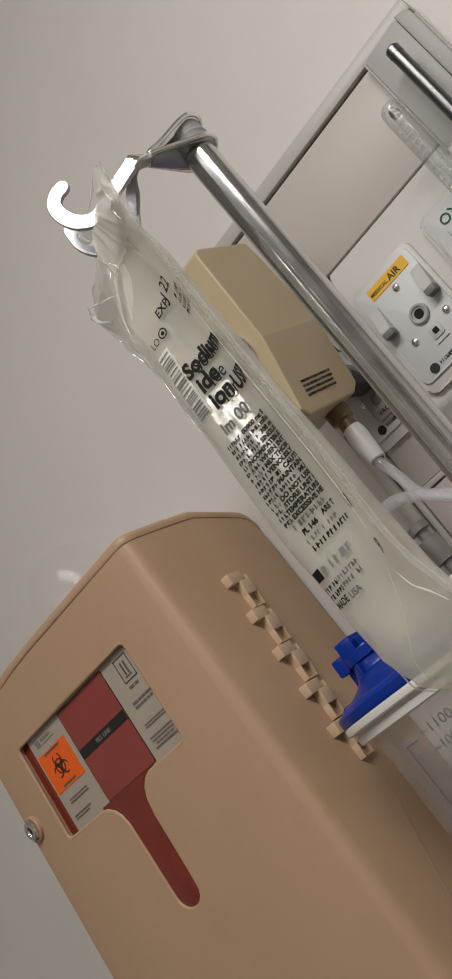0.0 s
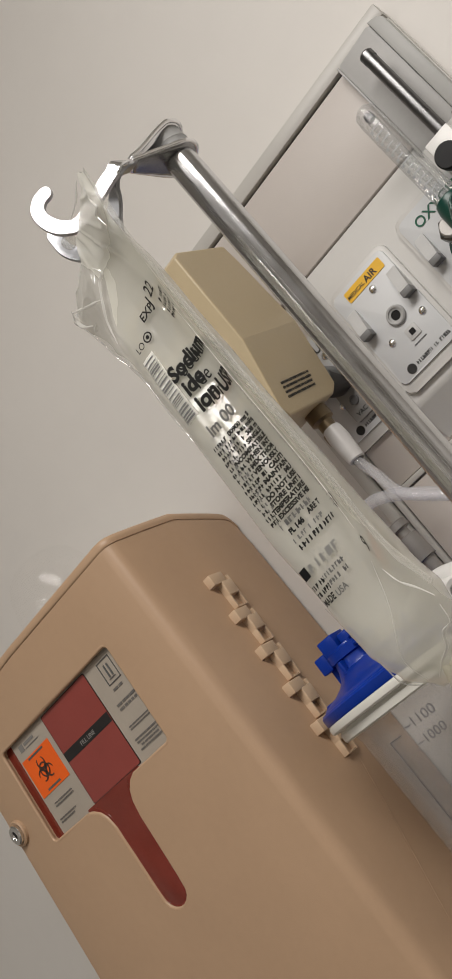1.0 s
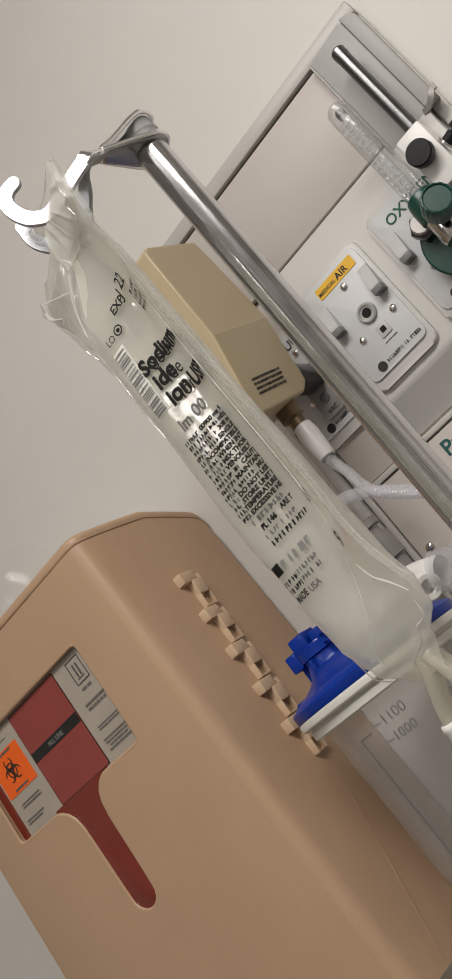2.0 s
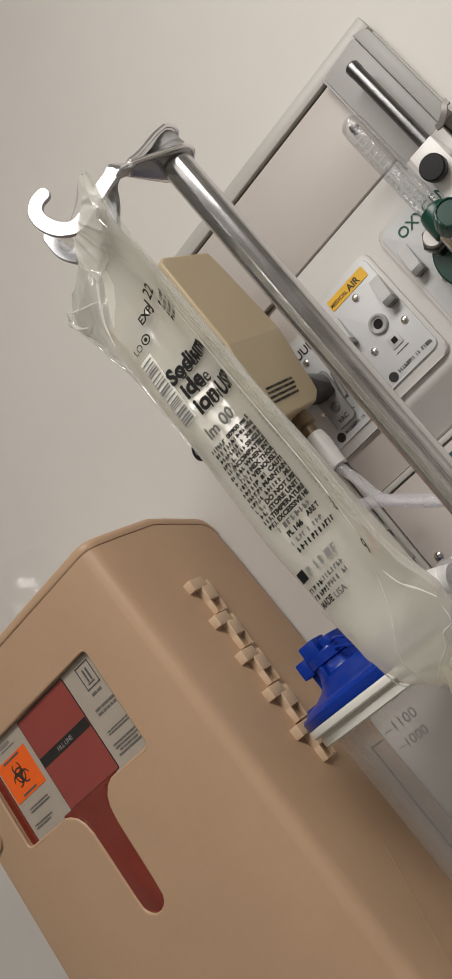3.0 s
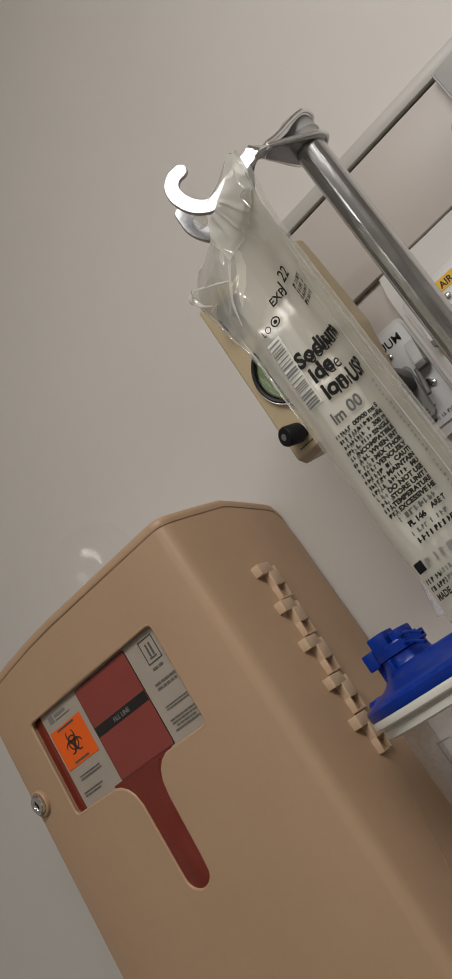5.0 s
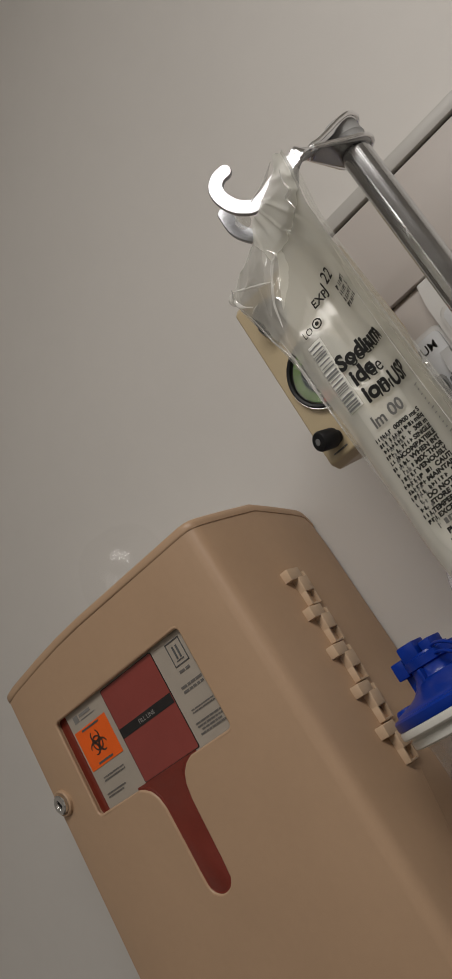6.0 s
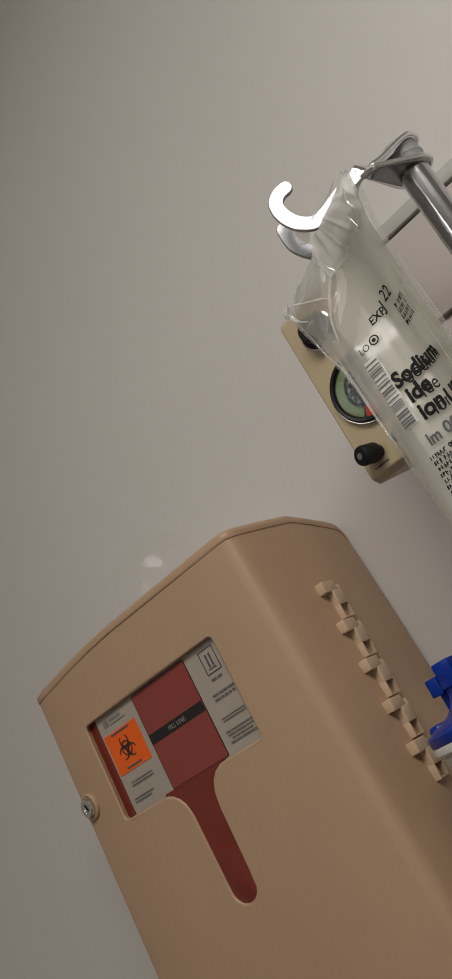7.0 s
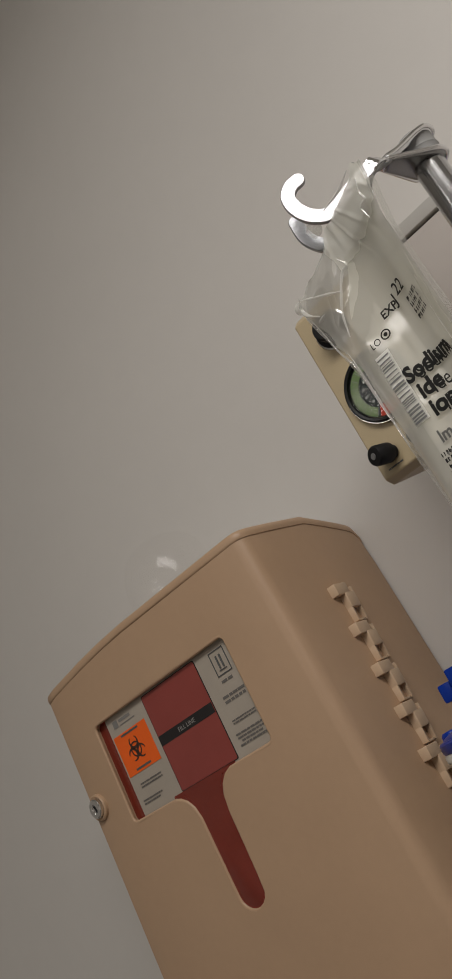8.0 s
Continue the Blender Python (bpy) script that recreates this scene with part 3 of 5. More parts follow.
part("keyhole", turned(bm_box((-0.0009, -0.0034, 0.0036), (0.0009, 0.0034, 0.0044)), towards((-0.2200, -0.0006, 1.5290), (-0.12, -1, 0), 20)), DARK, lock)

# ---- the red container inside, seen through the cabinet's window ----
sharps = thing("sharps_container", (-0.085, 0.08, 1.26), "red sharps container with printed label, inside the beige cabinet", "sharps container")
part("tub", bm_box((-0.216, 0.0090, 1.261), (0.046, 0.146, 1.640), 0.006), RED, sharps)
part("handle", slab([(-0.0885 + (x + 0.0885) * 0.97, min(z + 0.0004, 1.4982)) for x, z in slot], 0.0006, 0.0095, 0.0024), RED, sharps, "glossy dark red handle")
edge = [(-0.0885 + (x + 0.0885) * 0.86, 0.0012, z + 0.0022) for x, z in slot[2:-2]]
part("handle_bead", hose(edge, 0.0009, 10, 2), RED, sharps)
LY = 0.0045
part("window_pad", bm_box((-0.1895, 0.0060, 1.4940), (0.0060, 0.0092, 1.5975)), RED, sharps)
part("deck", bm_box((-0.215, 0.012, 1.6405), (0.045, 0.145, 1.6460), 0.002), WHITE, sharps, "white inner deck")
part("label_sheet", bm_box((-0.1725, LY, 1.5000), (0.0050, 0.0072, 1.5955)), PAPER, sharps, "grey white printed label sheet")
part("red_panel", slab(rounded(-0.1165, 1.5035, -0.0432, 1.5912, 0.002), LY - 0.0006, LY), REDLABEL, sharps, "red label field")
edge = slab(rounded(-0.1173, 1.5027, -0.0424, 1.5920, 0.002), LY - 0.0003, LY)
part("panel_border", edge, INK, sharps)
part("handle_root", slab(rounded(-0.1290, 1.4950, -0.0480, 1.5030, 0.001), LY - 0.0004, LY + 0.002), RED, sharps)
part("fill_line", bm_box((-0.1162, LY - 0.0009, 1.5447), (-0.0436, LY - 0.0006, 1.5537)), INK, sharps)
part("lettering", on_front(letters("FILL LINE", 0.0056, 0.0001), -0.0905, LY - 0.0011, 1.5471), material("ink_silver", (0.30, 0.29, 0.27), 0.5), sharps)
part("orange_field", bm_box((-0.1705, LY - 0.0005, 1.5370), (-0.1240, LY, 1.5748)), ORANGE, sharps, "orange hazard field")


def biohazard(cx, cz, s, y):
    bm = bmesh.new()
    for k in range(3):
        a = radians(90 + 120 * k)
        px, pz = cx + 0.55 * s * math.cos(a), cz + 0.55 * s * math.sin(a)
        pts = []
        for j in range(17):
            b = a + radians(38 + j * (284 / 16))
            pts.append((px + 0.52 * s * math.cos(b), pz + 0.52 * s * math.sin(b)))
        pts2 = []
        for j in range(17):
            b = a + radians(38 + j * (284 / 16))
            pts2.append((px + 0.07 * s * math.cos(a) + 0.38 * s * math.cos(b), pz + 0.07 * s * math.sin(a) + 0.38 * s * math.sin(b)))
        va = [bm.verts.new((x, y, z)) for x, z in pts]
        vb = [bm.verts.new((x, y, z)) for x, z in pts2]
        for j in range(16):
            bm.faces.new((va[j], va[j + 1], vb[j + 1], vb[j]))
    ring = [[bm.verts.new((cx + r * s * math.cos(2 * math.pi * j / 28), y - 0.0001, cz + r * s * math.sin(2 * math.pi * j / 28))) for j in range(28)] for r in (0.60, 0.48)]
    for j in range(28):
        bm.faces.new((ring[0][j], ring[0][(j + 1) % 28], ring[1][(j + 1) % 28], ring[1][j]))
    return bm


part("hazard_sign", biohazard(-0.1475, 1.5560, 0.0118, LY - 0.0008), material("ink_brown", (0.06, 0.03, 0.02), 0.5), sharps, smooth=False)
for row in ((-0.1580, 1.5390, -0.1370, 1.5408), (-0.1600, 1.5716, -0.1350, 1.5734)):
    part("hazard_bar", bars([row], LY - 0.0008), INKGREY, sharps)
part("arrow_frame", bars([(-0.0248, 1.5872, -0.0070, 1.5880), (-0.0248, 1.5668, -0.0070, 1.5676), (-0.0248, 1.5668, -0.0240, 1.5880), (-0.0078, 1.5668, -0.0070, 1.5880), (-0.0205, 1.5703, -0.0113, 1.5711), (-0.0190, 1.5722, -0.0172, 1.5832), (-0.0146, 1.5722, -0.0128, 1.5832)], LY - 0.0006), INKGREY, sharps)
bm = word_bars(-0.0235, -0.0090, 1.5608, 0.0022, 11, LY - 0.0005)
word_bars(-0.0320, -0.0020, 1.5490, 0.0022, 12, LY - 0.0005, 2, 0.0040, "MID", bm)
word_bars(-0.0330, -0.0030, 1.5300, 0.0012, 13, LY - 0.0005, 2, 0.0024, "MID", bm)
word_bars(-0.0350, -0.0020, 1.5185, 0.0016, 14, LY - 0.0005, 4, 0.0030, "MID", bm)
word_bars(-0.1660, -0.1270, 1.5265, 0.0014, 15, LY - 0.0005, 2, 0.0028, "MID", bm)
word_bars(-0.1665, -0.1365, 1.5125, 0.0014, 16, LY - 0.0005, 2, 0.0028, "LEFT", bm)
tagged(part("small_print", bm, material("ink_soft", (0.14, 0.13, 0.12), 0.5), sharps), kind="stuff")
part("maker_bars", bars([(-0.1640, 1.5815, -0.1575, 1.5880), (-0.1550, 1.5845, -0.1385, 1.5872), (-0.1550, 1.5815, -0.1335, 1.5823)], LY - 0.0005), material("ink_pale", (0.22, 0.21, 0.20), 0.5), sharps)
# the milky lid that stands up behind the cabinet's rim
prof = [(0.050 * math.cos(radians(a)) ** 0.6 + 0.001, 0.058 * math.sin(radians(a)) ** 0.6) for a in range(0, 90, 6)] + [(0, 0.058)]
lid = lathe(prof, 32, Matrix.Translation((-0.086, 0.075, 1.650)) @ Matrix.Diagonal((0.95, 0.85, 1.35, 1)))
part("dome_lid", lid, MILKY, sharps, "milky translucent lid")

# ---- suction regulator on the vacuum outlet ----
reg = thing("suction_regulator", (0.236, 0.09, 1.612), "tan suction regulator with a round gauge, plugged into vacuum outlet", "suction regulator")
RX0, RX1 = 0.2010, 0.2715
bm = bmesh.new()
cut = [(-0.0060, 1.6125), (-0.0060, 1.6690), (-0.0060, 1.7500), (0.0010, 1.7560), (0.0755, 1.7715), (0.0800, 1.7560), (0.0900, 1.6890), (0.0960, 1.6330), (0.0840, 1.6240), (0.0020, 1.6085)]


def side_x(y, z):
    """How far out the housing's flank lies: straight above the crease, leaning in below it."""
    low = 1.6700 + 0.2 * y - z
    return RX1 + (0.0010 if low < 0 else 0.0010 - 0.19 * low)


a = [bm.verts.new((RX0, y, z)) for y, z in cut]
b = [bm.verts.new((side_x(y, z), y, z)) for y, z in cut]
bm.faces.new(a)
bm.faces.new((b[9], b[8], b[7], b[6], b[1], b[0]))
bm.faces.new((b[1], b[6], b[5], b[4], b[3], b[2]))
for k in range(len(cut)):
    bm.faces.new((a[k], b[k], b[(k + 1) % len(cut)], a[(k + 1) % len(cut)]))
bmesh.ops.recalc_face_normals(bm, faces=bm.faces)
sharp = [e for e in bm.edges if len(e.link_faces) == 2 and e.calc_face_angle(0) > radians(25)]
bmesh.ops.bevel(bm, geom=sharp, offset=0.0015, segments=3, profile=0.5, affect="EDGES")
part("housing", bm, TAN, reg, angle=8)
RF = -0.0060
gx, gz, gr = 0.2345, 1.6710, 0.0250
G = towards((gx, RF, gz), (0, -1, 0))
gauge = part("gauge_bezel", lathe([(gr + 0.0012, 0), (gr + 0.0012, 0.0042), (gr, 0.0052), (gr - 0.0016, 0.0046), (gr - 0.0020, 0.0012)], 48, G), BLACK, reg, "black bezel of the pressure gauge")
part("gauge_rim", lathe([(gr + 0.0024, 0), (gr + 0.0024, 0.0022), (gr + 0.0018, 0.0030), (gr + 0.0012, 0.0030)], 48, G), STEEL, gauge, "thin bright metal rim")
part("dial", lathe([(0, 0.0016), (gr - 0.0024, 0.0016)], 40, G), GAUGE_FACE, gauge)


def arc_band(cx, cz, r0, r1, a0, a1, y, n=16):
    bm = bmesh.new()
    rows = [[bm.verts.new((cx + r * math.cos(radians(a0 + (a1 - a0) * k / n)), y, cz + r * math.sin(radians(a0 + (a1 - a0) * k / n)))) for k in range(n + 1)] for r in (r0, r1)]
    for k in range(n):
        bm.faces.new((rows[0][k], rows[0][k + 1], rows[1][k + 1], rows[1][k]))
    return bm


part("green_band", arc_band(gx, gz, gr - 0.0095, gr - 0.0030, 100, 238, RF - 0.0019), GAUGE_GREEN, gauge, smooth=False)
part("red_band", arc_band(gx, gz, gr - 0.0115, gr - 0.0030, 244, 318, RF - 0.0019), GAUGE_RED, gauge, smooth=False)
bm = bmesh.new()
for k in range(9):
    t = radians(102 + k * 17)
    c, s = math.cos(t), math.sin(t)
    q = [(gx + (gr - 0.0085) * c - 0.00025 * s, gz + (gr - 0.0085) * s + 0.00025 * c), (gx + (gr - 0.0040) * c - 0.00025 * s, gz + (gr - 0.0040) * s + 0.00025 * c), (gx + (gr - 0.0040) * c + 0.00025 * s, gz + (gr - 0.0040) * s - 0.00025 * c), (gx + (gr - 0.0085) * c + 0.00025 * s, gz + (gr - 0.0085) * s - 0.00025 * c)]
    bm.faces.new([bm.verts.new((x, RF - 0.0022, z)) for x, z in q])
for k in range(6):
    t = radians(100 + k * 30)
    x, z = gx + 0.0115 * math.cos(t), gz + 0.0115 * math.sin(t)
    bm_box((x - 0.0010, RF - 0.0023, z - 0.0009), (x + 0.0010, RF - 0.0020, z + 0.0009), bm=bm)
part("dial_marks", bm, material("dial_white", (0.33, 0.34, 0.32), 0.5), gauge, smooth=False)
part("needle", turned(bm_box((-0.00035, -0.004, 0.0026), (0.00035, 0.019, 0.0030)), G @ Matrix.Rotation(radians(185), 4, "Z")), WHITEINK, gauge)
part("gauge_glass", lathe([(0, 0.0042), (gr - 0.0026, 0.0040)], 40, G), GAUGE_GLASS, gauge)
sw = towards((0.2270, RF, 1.7275), (0, -1, 0))
part("mode_switch", lathe([(0.0135, 0), (0.0135, 0.0035), (0.0125, 0.0045), (0.0100, 0.0050), (0.0095, 0.0130), (0.0080, 0.0145), (0, 0.0148)], 32, sw), BLACK, reg, "black mode switch")
part("switch_ring", lathe([(0.0148, 0), (0.0148, 0.0016), (0.0134, 0.0020)], 32, sw), CHROME, reg)
kn = towards((0.2185, RF, 1.6260), (-0.42, -1, 0.02))
knob = part("control_knob", lathe([(0.0045, 0), (0.0045, 0.004), (0.0070, 0.0045), (0.0074, 0.0060), (0.0074, 0.0170), (0.0066, 0.0185), (0.0045, 0.0190), (0, 0.0186)], 28, kn), BLACK, reg, "black turning knob")
part("knob_screw", lathe([(0.0024, 0.0186), (0.0024, 0.0193), (0, 0.0195)], 16, kn), GREYPLASTIC, knob)
part("second_knob", lathe([(0.0070, 0), (0.0070, 0.0080), (0.0060, 0.0092), (0, 0.0094)], 24, towards((0.2420, RF, 1.6250), (0, -1, 0))), BLACK, reg, "small black knob")
# print on the side
bm = bmesh.new()
join(bm, letter_bars(0.012, 0.062, 1.6300, 0.0019, 21, 4, 0.0036, 0.3))
for v in bm.verts:
    depth, up = v.co.x, v.co.z + 0.2 * v.co.x
    v.co = Vector((side_x(depth, up) + 0.0002 + v.co.y, depth, up))
part("small_print", bm, INK, reg)
part("face_print", word_bars(0.2080, 0.2250, 1.6165, 0.0012, 22, RF - 0.0003, 1, 0.0035), INKGREY, reg)
# the probe into the outlet and the port below
part("probe", rod((0.2450, 0.080, 1.6500), (0.2470, 0.1425, 1.6460), 0.0125, 28, 0.002), GREYPLASTIC, reg)
part("latch_block", bm_box((0.2390, 0.1060, 1.6340), (0.2585, 0.1390, 1.6530), 0.004), material("adapter_grey", (0.045, 0.043, 0.042), 0.5), reg, "dark grey plug adapter")
# Grey adapter plate; its tone also carries the regulator's shadow on the outlet.
yoke = part("adapter_yoke", slab([(0.2365, 1.6110), (0.2385, 1.6085), (0.2545, 1.6085), (0.2570, 1.6110), (0.2600, 1.6520), (0.2580, 1.6560), (0.2390, 1.6560), (0.2365, 1.6520)], 0.1372, 0.1410, 0.0008), material("yoke_grey_shaded", (0.28, 0.275, 0.265), 0.42, vary=0.08, scale=60), reg, "grey metal adapter plate")
part("release_button", lathe([(0.0044, 0), (0.0042, 0.0012), (0.0030, 0.0016), (0.0028, 0.0010), (0, 0.0010)], 24, towards((0.2478, 0.1372, 1.6250), (0, -1, 0))), GREYPLASTIC, yoke)
part("lettering", on_front(letters("VAC", 0.0056, 0.0001, bold=0.0001), 0.2418, 0.1370, 1.6120), INK, yoke)
part("pivot_pin", rod((0.2642, 0.1280, 1.6220), (0.2642, 0.1390, 1.6480), 0.0022, 14, 0.0004), GREYPLASTIC, reg)
part("adapter_screw", lathe([(0.0036, 0), (0.0034, 0.0012), (0, 0.0018)], 18, towards((0.2650, 0.1420, 1.6330), (0, -1, 0))), STEEL, reg)
part("port", lathe([(0.0095, 0.0), (0.0095, 0.010), (0.0065, 0.012), (0.0065, 0.020), (0.0080, 0.021), (0.0080, 0.0285), (0.0045, 0.030), (0.0045, 0.040)], 24, towards((0.2460, 0.068, 1.6200), (0.02, -0.02, -1))), BRASS, reg, "dull brass suction port")

# ---- suction tubing ----
CONNECTOR = material("connector_white", (0.58, 0.57, 0.56), 0.4, vary=0.05, scale=60)
tubing = thing("suction_tubing", (0.242, 0.06, 1.48), "clear suction tubing with white connector, hanging from the regulator", "tubing")
part("connector", lathe([(0.0072, 0), (0.0078, 0.004), (0.0082, 0.010), (0.0072, 0.024), (0.0066, 0.031), (0.0052, 0.032)], 24, towards((0.2480, 0.066, 1.6005), (0.06, -0.10, -1))), CONNECTOR, tubing, "white tapered connector")
part("tube", hose([(0.2490, 0.064, 1.585), (0.2500, 0.062, 1.568), (0.2560, 0.058, 1.552), (0.2660, 0.050, 1.527), (0.2900, 0.048, 1.505), (0.3150, 0.046, 1.490), (0.3500, 0.044, 1.478), (0.4000, 0.044, 1.460), (0.4600, 0.05, 1.40)], 0.0040), CLEAR_TUBE, tubing)
part("tube", hose([(0.2050, 0.040, 1.470), (0.2100, 0.044, 1.505), (0.2220, 0.048, 1.5290), (0.2400, 0.050, 1.5370), (0.2580, 0.048, 1.5310), (0.2760, 0.044, 1.5190), (0.3080, 0.040, 1.4950), (0.3600, 0.040, 1.4640), (0.4300, 0.045, 1.42)], 0.0046), CLEAR_TUBE, tubing)

# ---- suction canister ----
CX, CY = 0.183, 0.048
JAR_INK = material("jar_ink", (0.15, 0.145, 0.15), 0.5)
canister = thing("suction_canister", (CX, CY, 1.24), "clear suction canister with blue lid, beside the sharps cabinet", "suction canister")
K = Matrix.Translation((CX, CY, 0)) @ Matrix.Diagonal((0.92, 0.92, 1, 1))
part("jar", lathe([(0, 1.242), (0.045, 1.242), (0.052, 1.246), (0.0545, 1.256), (0.0612, 1.410), (0.0630, 1.419), (0.0615, 1.419), (0.0595, 1.409), (0.0530, 1.256), (0.0440, 1.245), (0, 1.245)], 56, K), CLEAR_BODY, canister, "clear plastic jar")
part("rim", lathe([(0.0620, 1.4180), (0.0685, 1.4172), (0.0700, 1.4184), (0.0700, 1.4232), (0.0688, 1.4244), (0.0688, 1.4256), (0.0735, 1.4262), (0.0745, 1.4274), (0.0745, 1.4310), (0.0735, 1.4325), (0.0600, 1.4330)], 64, K @ Matrix.Diagonal((1.02, 1.02, 1, 1))), CREAM, canister, "cream white rim of the lid")
L = K @ Matrix.Diagonal((1.02, 1.02, 1, 1))
lid = part("lid", lathe([(0.0735, 1.4327), (0.0742, 1.4340), (0.0742, 1.4392), (0.0728, 1.4408), (0.0700, 1.4412), (0.0688, 1.4425), (0.0640, 1.4440), (0.0560, 1.4462), (0.0480, 1.4500), (0.0420, 1.4545), (0.0395, 1.4562), (0.0150, 1.4568), (0, 1.4568)], 72, L), BLUE, canister, "glossy blue plastic lid")
TX, TY = CX - 0.020, CY - 0.008
part("tower", lathe([(0.0270, 1.4480), (0.0215, 1.4530), (0.0190, 1.4590), (0.0185, 1.4640), (0.0205, 1.4650), (0.0205, 1.4715), (0.0165, 1.4722), (0.0160, 1.4735), (0, 1.4738)], 40, Matrix.Translation((TX, TY, 0))), BLUE, lid)
for x0, x1, y0, y1, z0, z1 in ((-0.0140, 0.0010, -0.0160, 0.0020, 1.4700, 1.4838), (0.0030, 0.0130, -0.0140, 0.0060, 1.4700, 1.4802)):
    part("port_cap", bm_box((TX + x0, TY + y0, z0), (TX + x1, TY + y1, z1), 0.0014), BLUE, lid)
part("wing", bm_box((TX - 0.0275, TY - 0.0115, 1.4630), (TX - 0.0165, TY + 0.0060, 1.4765), 0.0014), BLUE, lid)
part("rib", bm_box((TX - 0.0245, TY - 0.0050, 1.4460), (TX - 0.0150, TY - 0.0015, 1.4650), 0.001), BLUE, lid)
part("rib", bm_box((TX - 0.0035, TY - 0.0245, 1.4470), (TX - 0.0005, TY - 0.0170, 1.4640), 0.0008), BLUE, lid)
for dz, dx in ((0.0, 0.0), (-0.0062, -0.002)):
    part("strap", hose([(TX + 0.010 + dx, TY - 0.012, 1.4735 + dz), (TX + 0.018 + dx, TY - 0.018, 1.4738 + dz), (TX + 0.026 + dx, TY - 0.022, 1.4712 + dz), (TX + 0.033 + dx, TY - 0.024, 1.4668 + dz)], 0.0012, 10), BLUE, lid)
part("lug", lathe([(0.0085, 1.4390), (0.0085, 1.4440), (0.0070, 1.4462), (0, 1.4468)], 24, Matrix.Translation((CX - 0.0610, CY - 0.0080, 0))), BLUE, lid)
part("port_stub", lathe([(0.0110, 1.444), (0.0105, 1.462), (0.0085, 1.463), (0, 1.463)], 28, K @ Matrix.Translation((0.045, -0.020, 0))), BLUE, lid)


def on_jar(bm, angle, z, r=0.0562):
    """Bends a flat x, y drawing round the jar; angle 0 faces -y."""
    for v in bm.verts:
        t = radians(angle) + v.co.x / r
        v.co = Vector((CX + (r + v.co.z) * math.sin(t), CY - (r + v.co.z) * math.cos(t), z + v.co.y))
    return bm


part("lettering", on_jar(letters("~1100", 0.0098, 0.0001), 4, 1.4005, 0.0580), JAR_INK, canister)
part("lettering", on_jar(letters("~1000", 0.0090, 0.0001), 5, 1.3880, 0.0576), JAR_INK, canister)
frame_bars = bmesh.new()
for z0, z1, a0, a1 in ((1.4005, 1.4013, -0.028, -0.016), (1.26, 1.4013, -0.0285, -0.0275)):
    n = 6
    for k in range(n):
        x0, x1 = a0 + (a1 - a0) * k / n, a0 + (a1 - a0) * (k + 1) / n
        bm_box((x0, z0, 0), (x1, z1, 0.0002), bm=frame_bars)
for v in frame_bars.verts:
    rr = 0.0524 + 0.0042 * (v.co.y - 1.30) / 0.10
    t = radians(14) + v.co.x / 0.06
    v.co = Vector((CX + (rr + v.co.z) * math.sin(t), CY - (rr + v.co.z) * math.cos(t), v.co.y))
part("scale_frame", frame_bars, JAR_INK, canister)

# white elbow and wide clear hose from the lid
elbow = thing("hose_elbow", (CX + 0.05, CY - 0.02, 1.462), "white elbow with wide clear ribbed hose, on the canister lid", "hose")
part("elbow", hose([(0.2300, 0.0240, 1.4560), (0.2420, 0.0180, 1.4600), (0.2560, 0.0080, 1.4590), (0.2700, 0.0000, 1.4590), (0.2820, -0.0060, 1.4560), (0.2920, -0.0080, 1.4520)], 0.0098, 26), WHITE, elbow)
part("spout", lathe([(0.0088, 0), (0.0088, 0.026), (0.0080, 0.0272), (0.0050, 0.0270), (0.0046, 0.0200), (0, 0.0200)], 28, towards((0.2660, 0.0020, 1.4560), (0.62, -0.74, -0.26))), WHITE, elbow)
part("hose", hose([(0.2870, -0.0074, 1.4540), (0.3000, -0.0080, 1.4490), (0.3200, -0.0080, 1.4430), (0.3450, -0.0050, 1.4400), (0.4000, 0.0060, 1.4200), (0.4700, 0.03, 1.37)], 0.0128, 20, 14, 0.0007, 4), CLEAR_TUBE, elbow, "wide clear ribbed hose")

# wall bracket behind the canister
bracket = thing("canister_bracket", (0.222, 0.14, 1.50), "grey metal slide bracket for the canister, screwed on the console", "bracket")
part("slide", bm_box((0.190, 0.112, 1.425), (0.216, 0.1435, 1.4800), 0.002), GREYMETAL, bracket)
part("bolt", lathe([(0.0055, 0), (0.0055, 0.012), (0.0085, 0.0125), (0.0085, 0.034), (0.0050, 0.035), (0.0050, 0.041), (0.0088, 0.0415), (0.0088, 0.047), (0.0078, 0.048), (0, 0.048)], 26, towards((0.2245, 0.105, 1.4755), (-0.08, 0, 1))), GREYMETAL, bracket)
part("screw", lathe([(0.0040, 0), (0.0036, 0.0016), (0.0018, 0.0028), (0, 0.0030)], 18, towards((0.2310, 0.1456, 1.4805), (0, -1, 0))), STEEL, bracket)

# ---- equipment channel with a rod and a clamp, at the console's end ----
channel = thing("equipment_channel", (0.43, 0.14, 1.70), "grey metal equipment channel with a chrome rod, on the headwall", "equipment rail")
part("channel_back", slab([(0.4150, 1.7150), (0.4520, 1.7190), (0.4520, 1.8200), (0.4490, 1.8222), (0.4175, 1.8205), (0.4150, 1.8175)], 0.1370, 0.1432, 0.0012), CHANNEL, channel)
part("channel_lip", bm_box((0.4140, 0.1330, 1.7155), (0.4157, 0.1432, 1.8180), 0.0006), CHANNEL, channel)
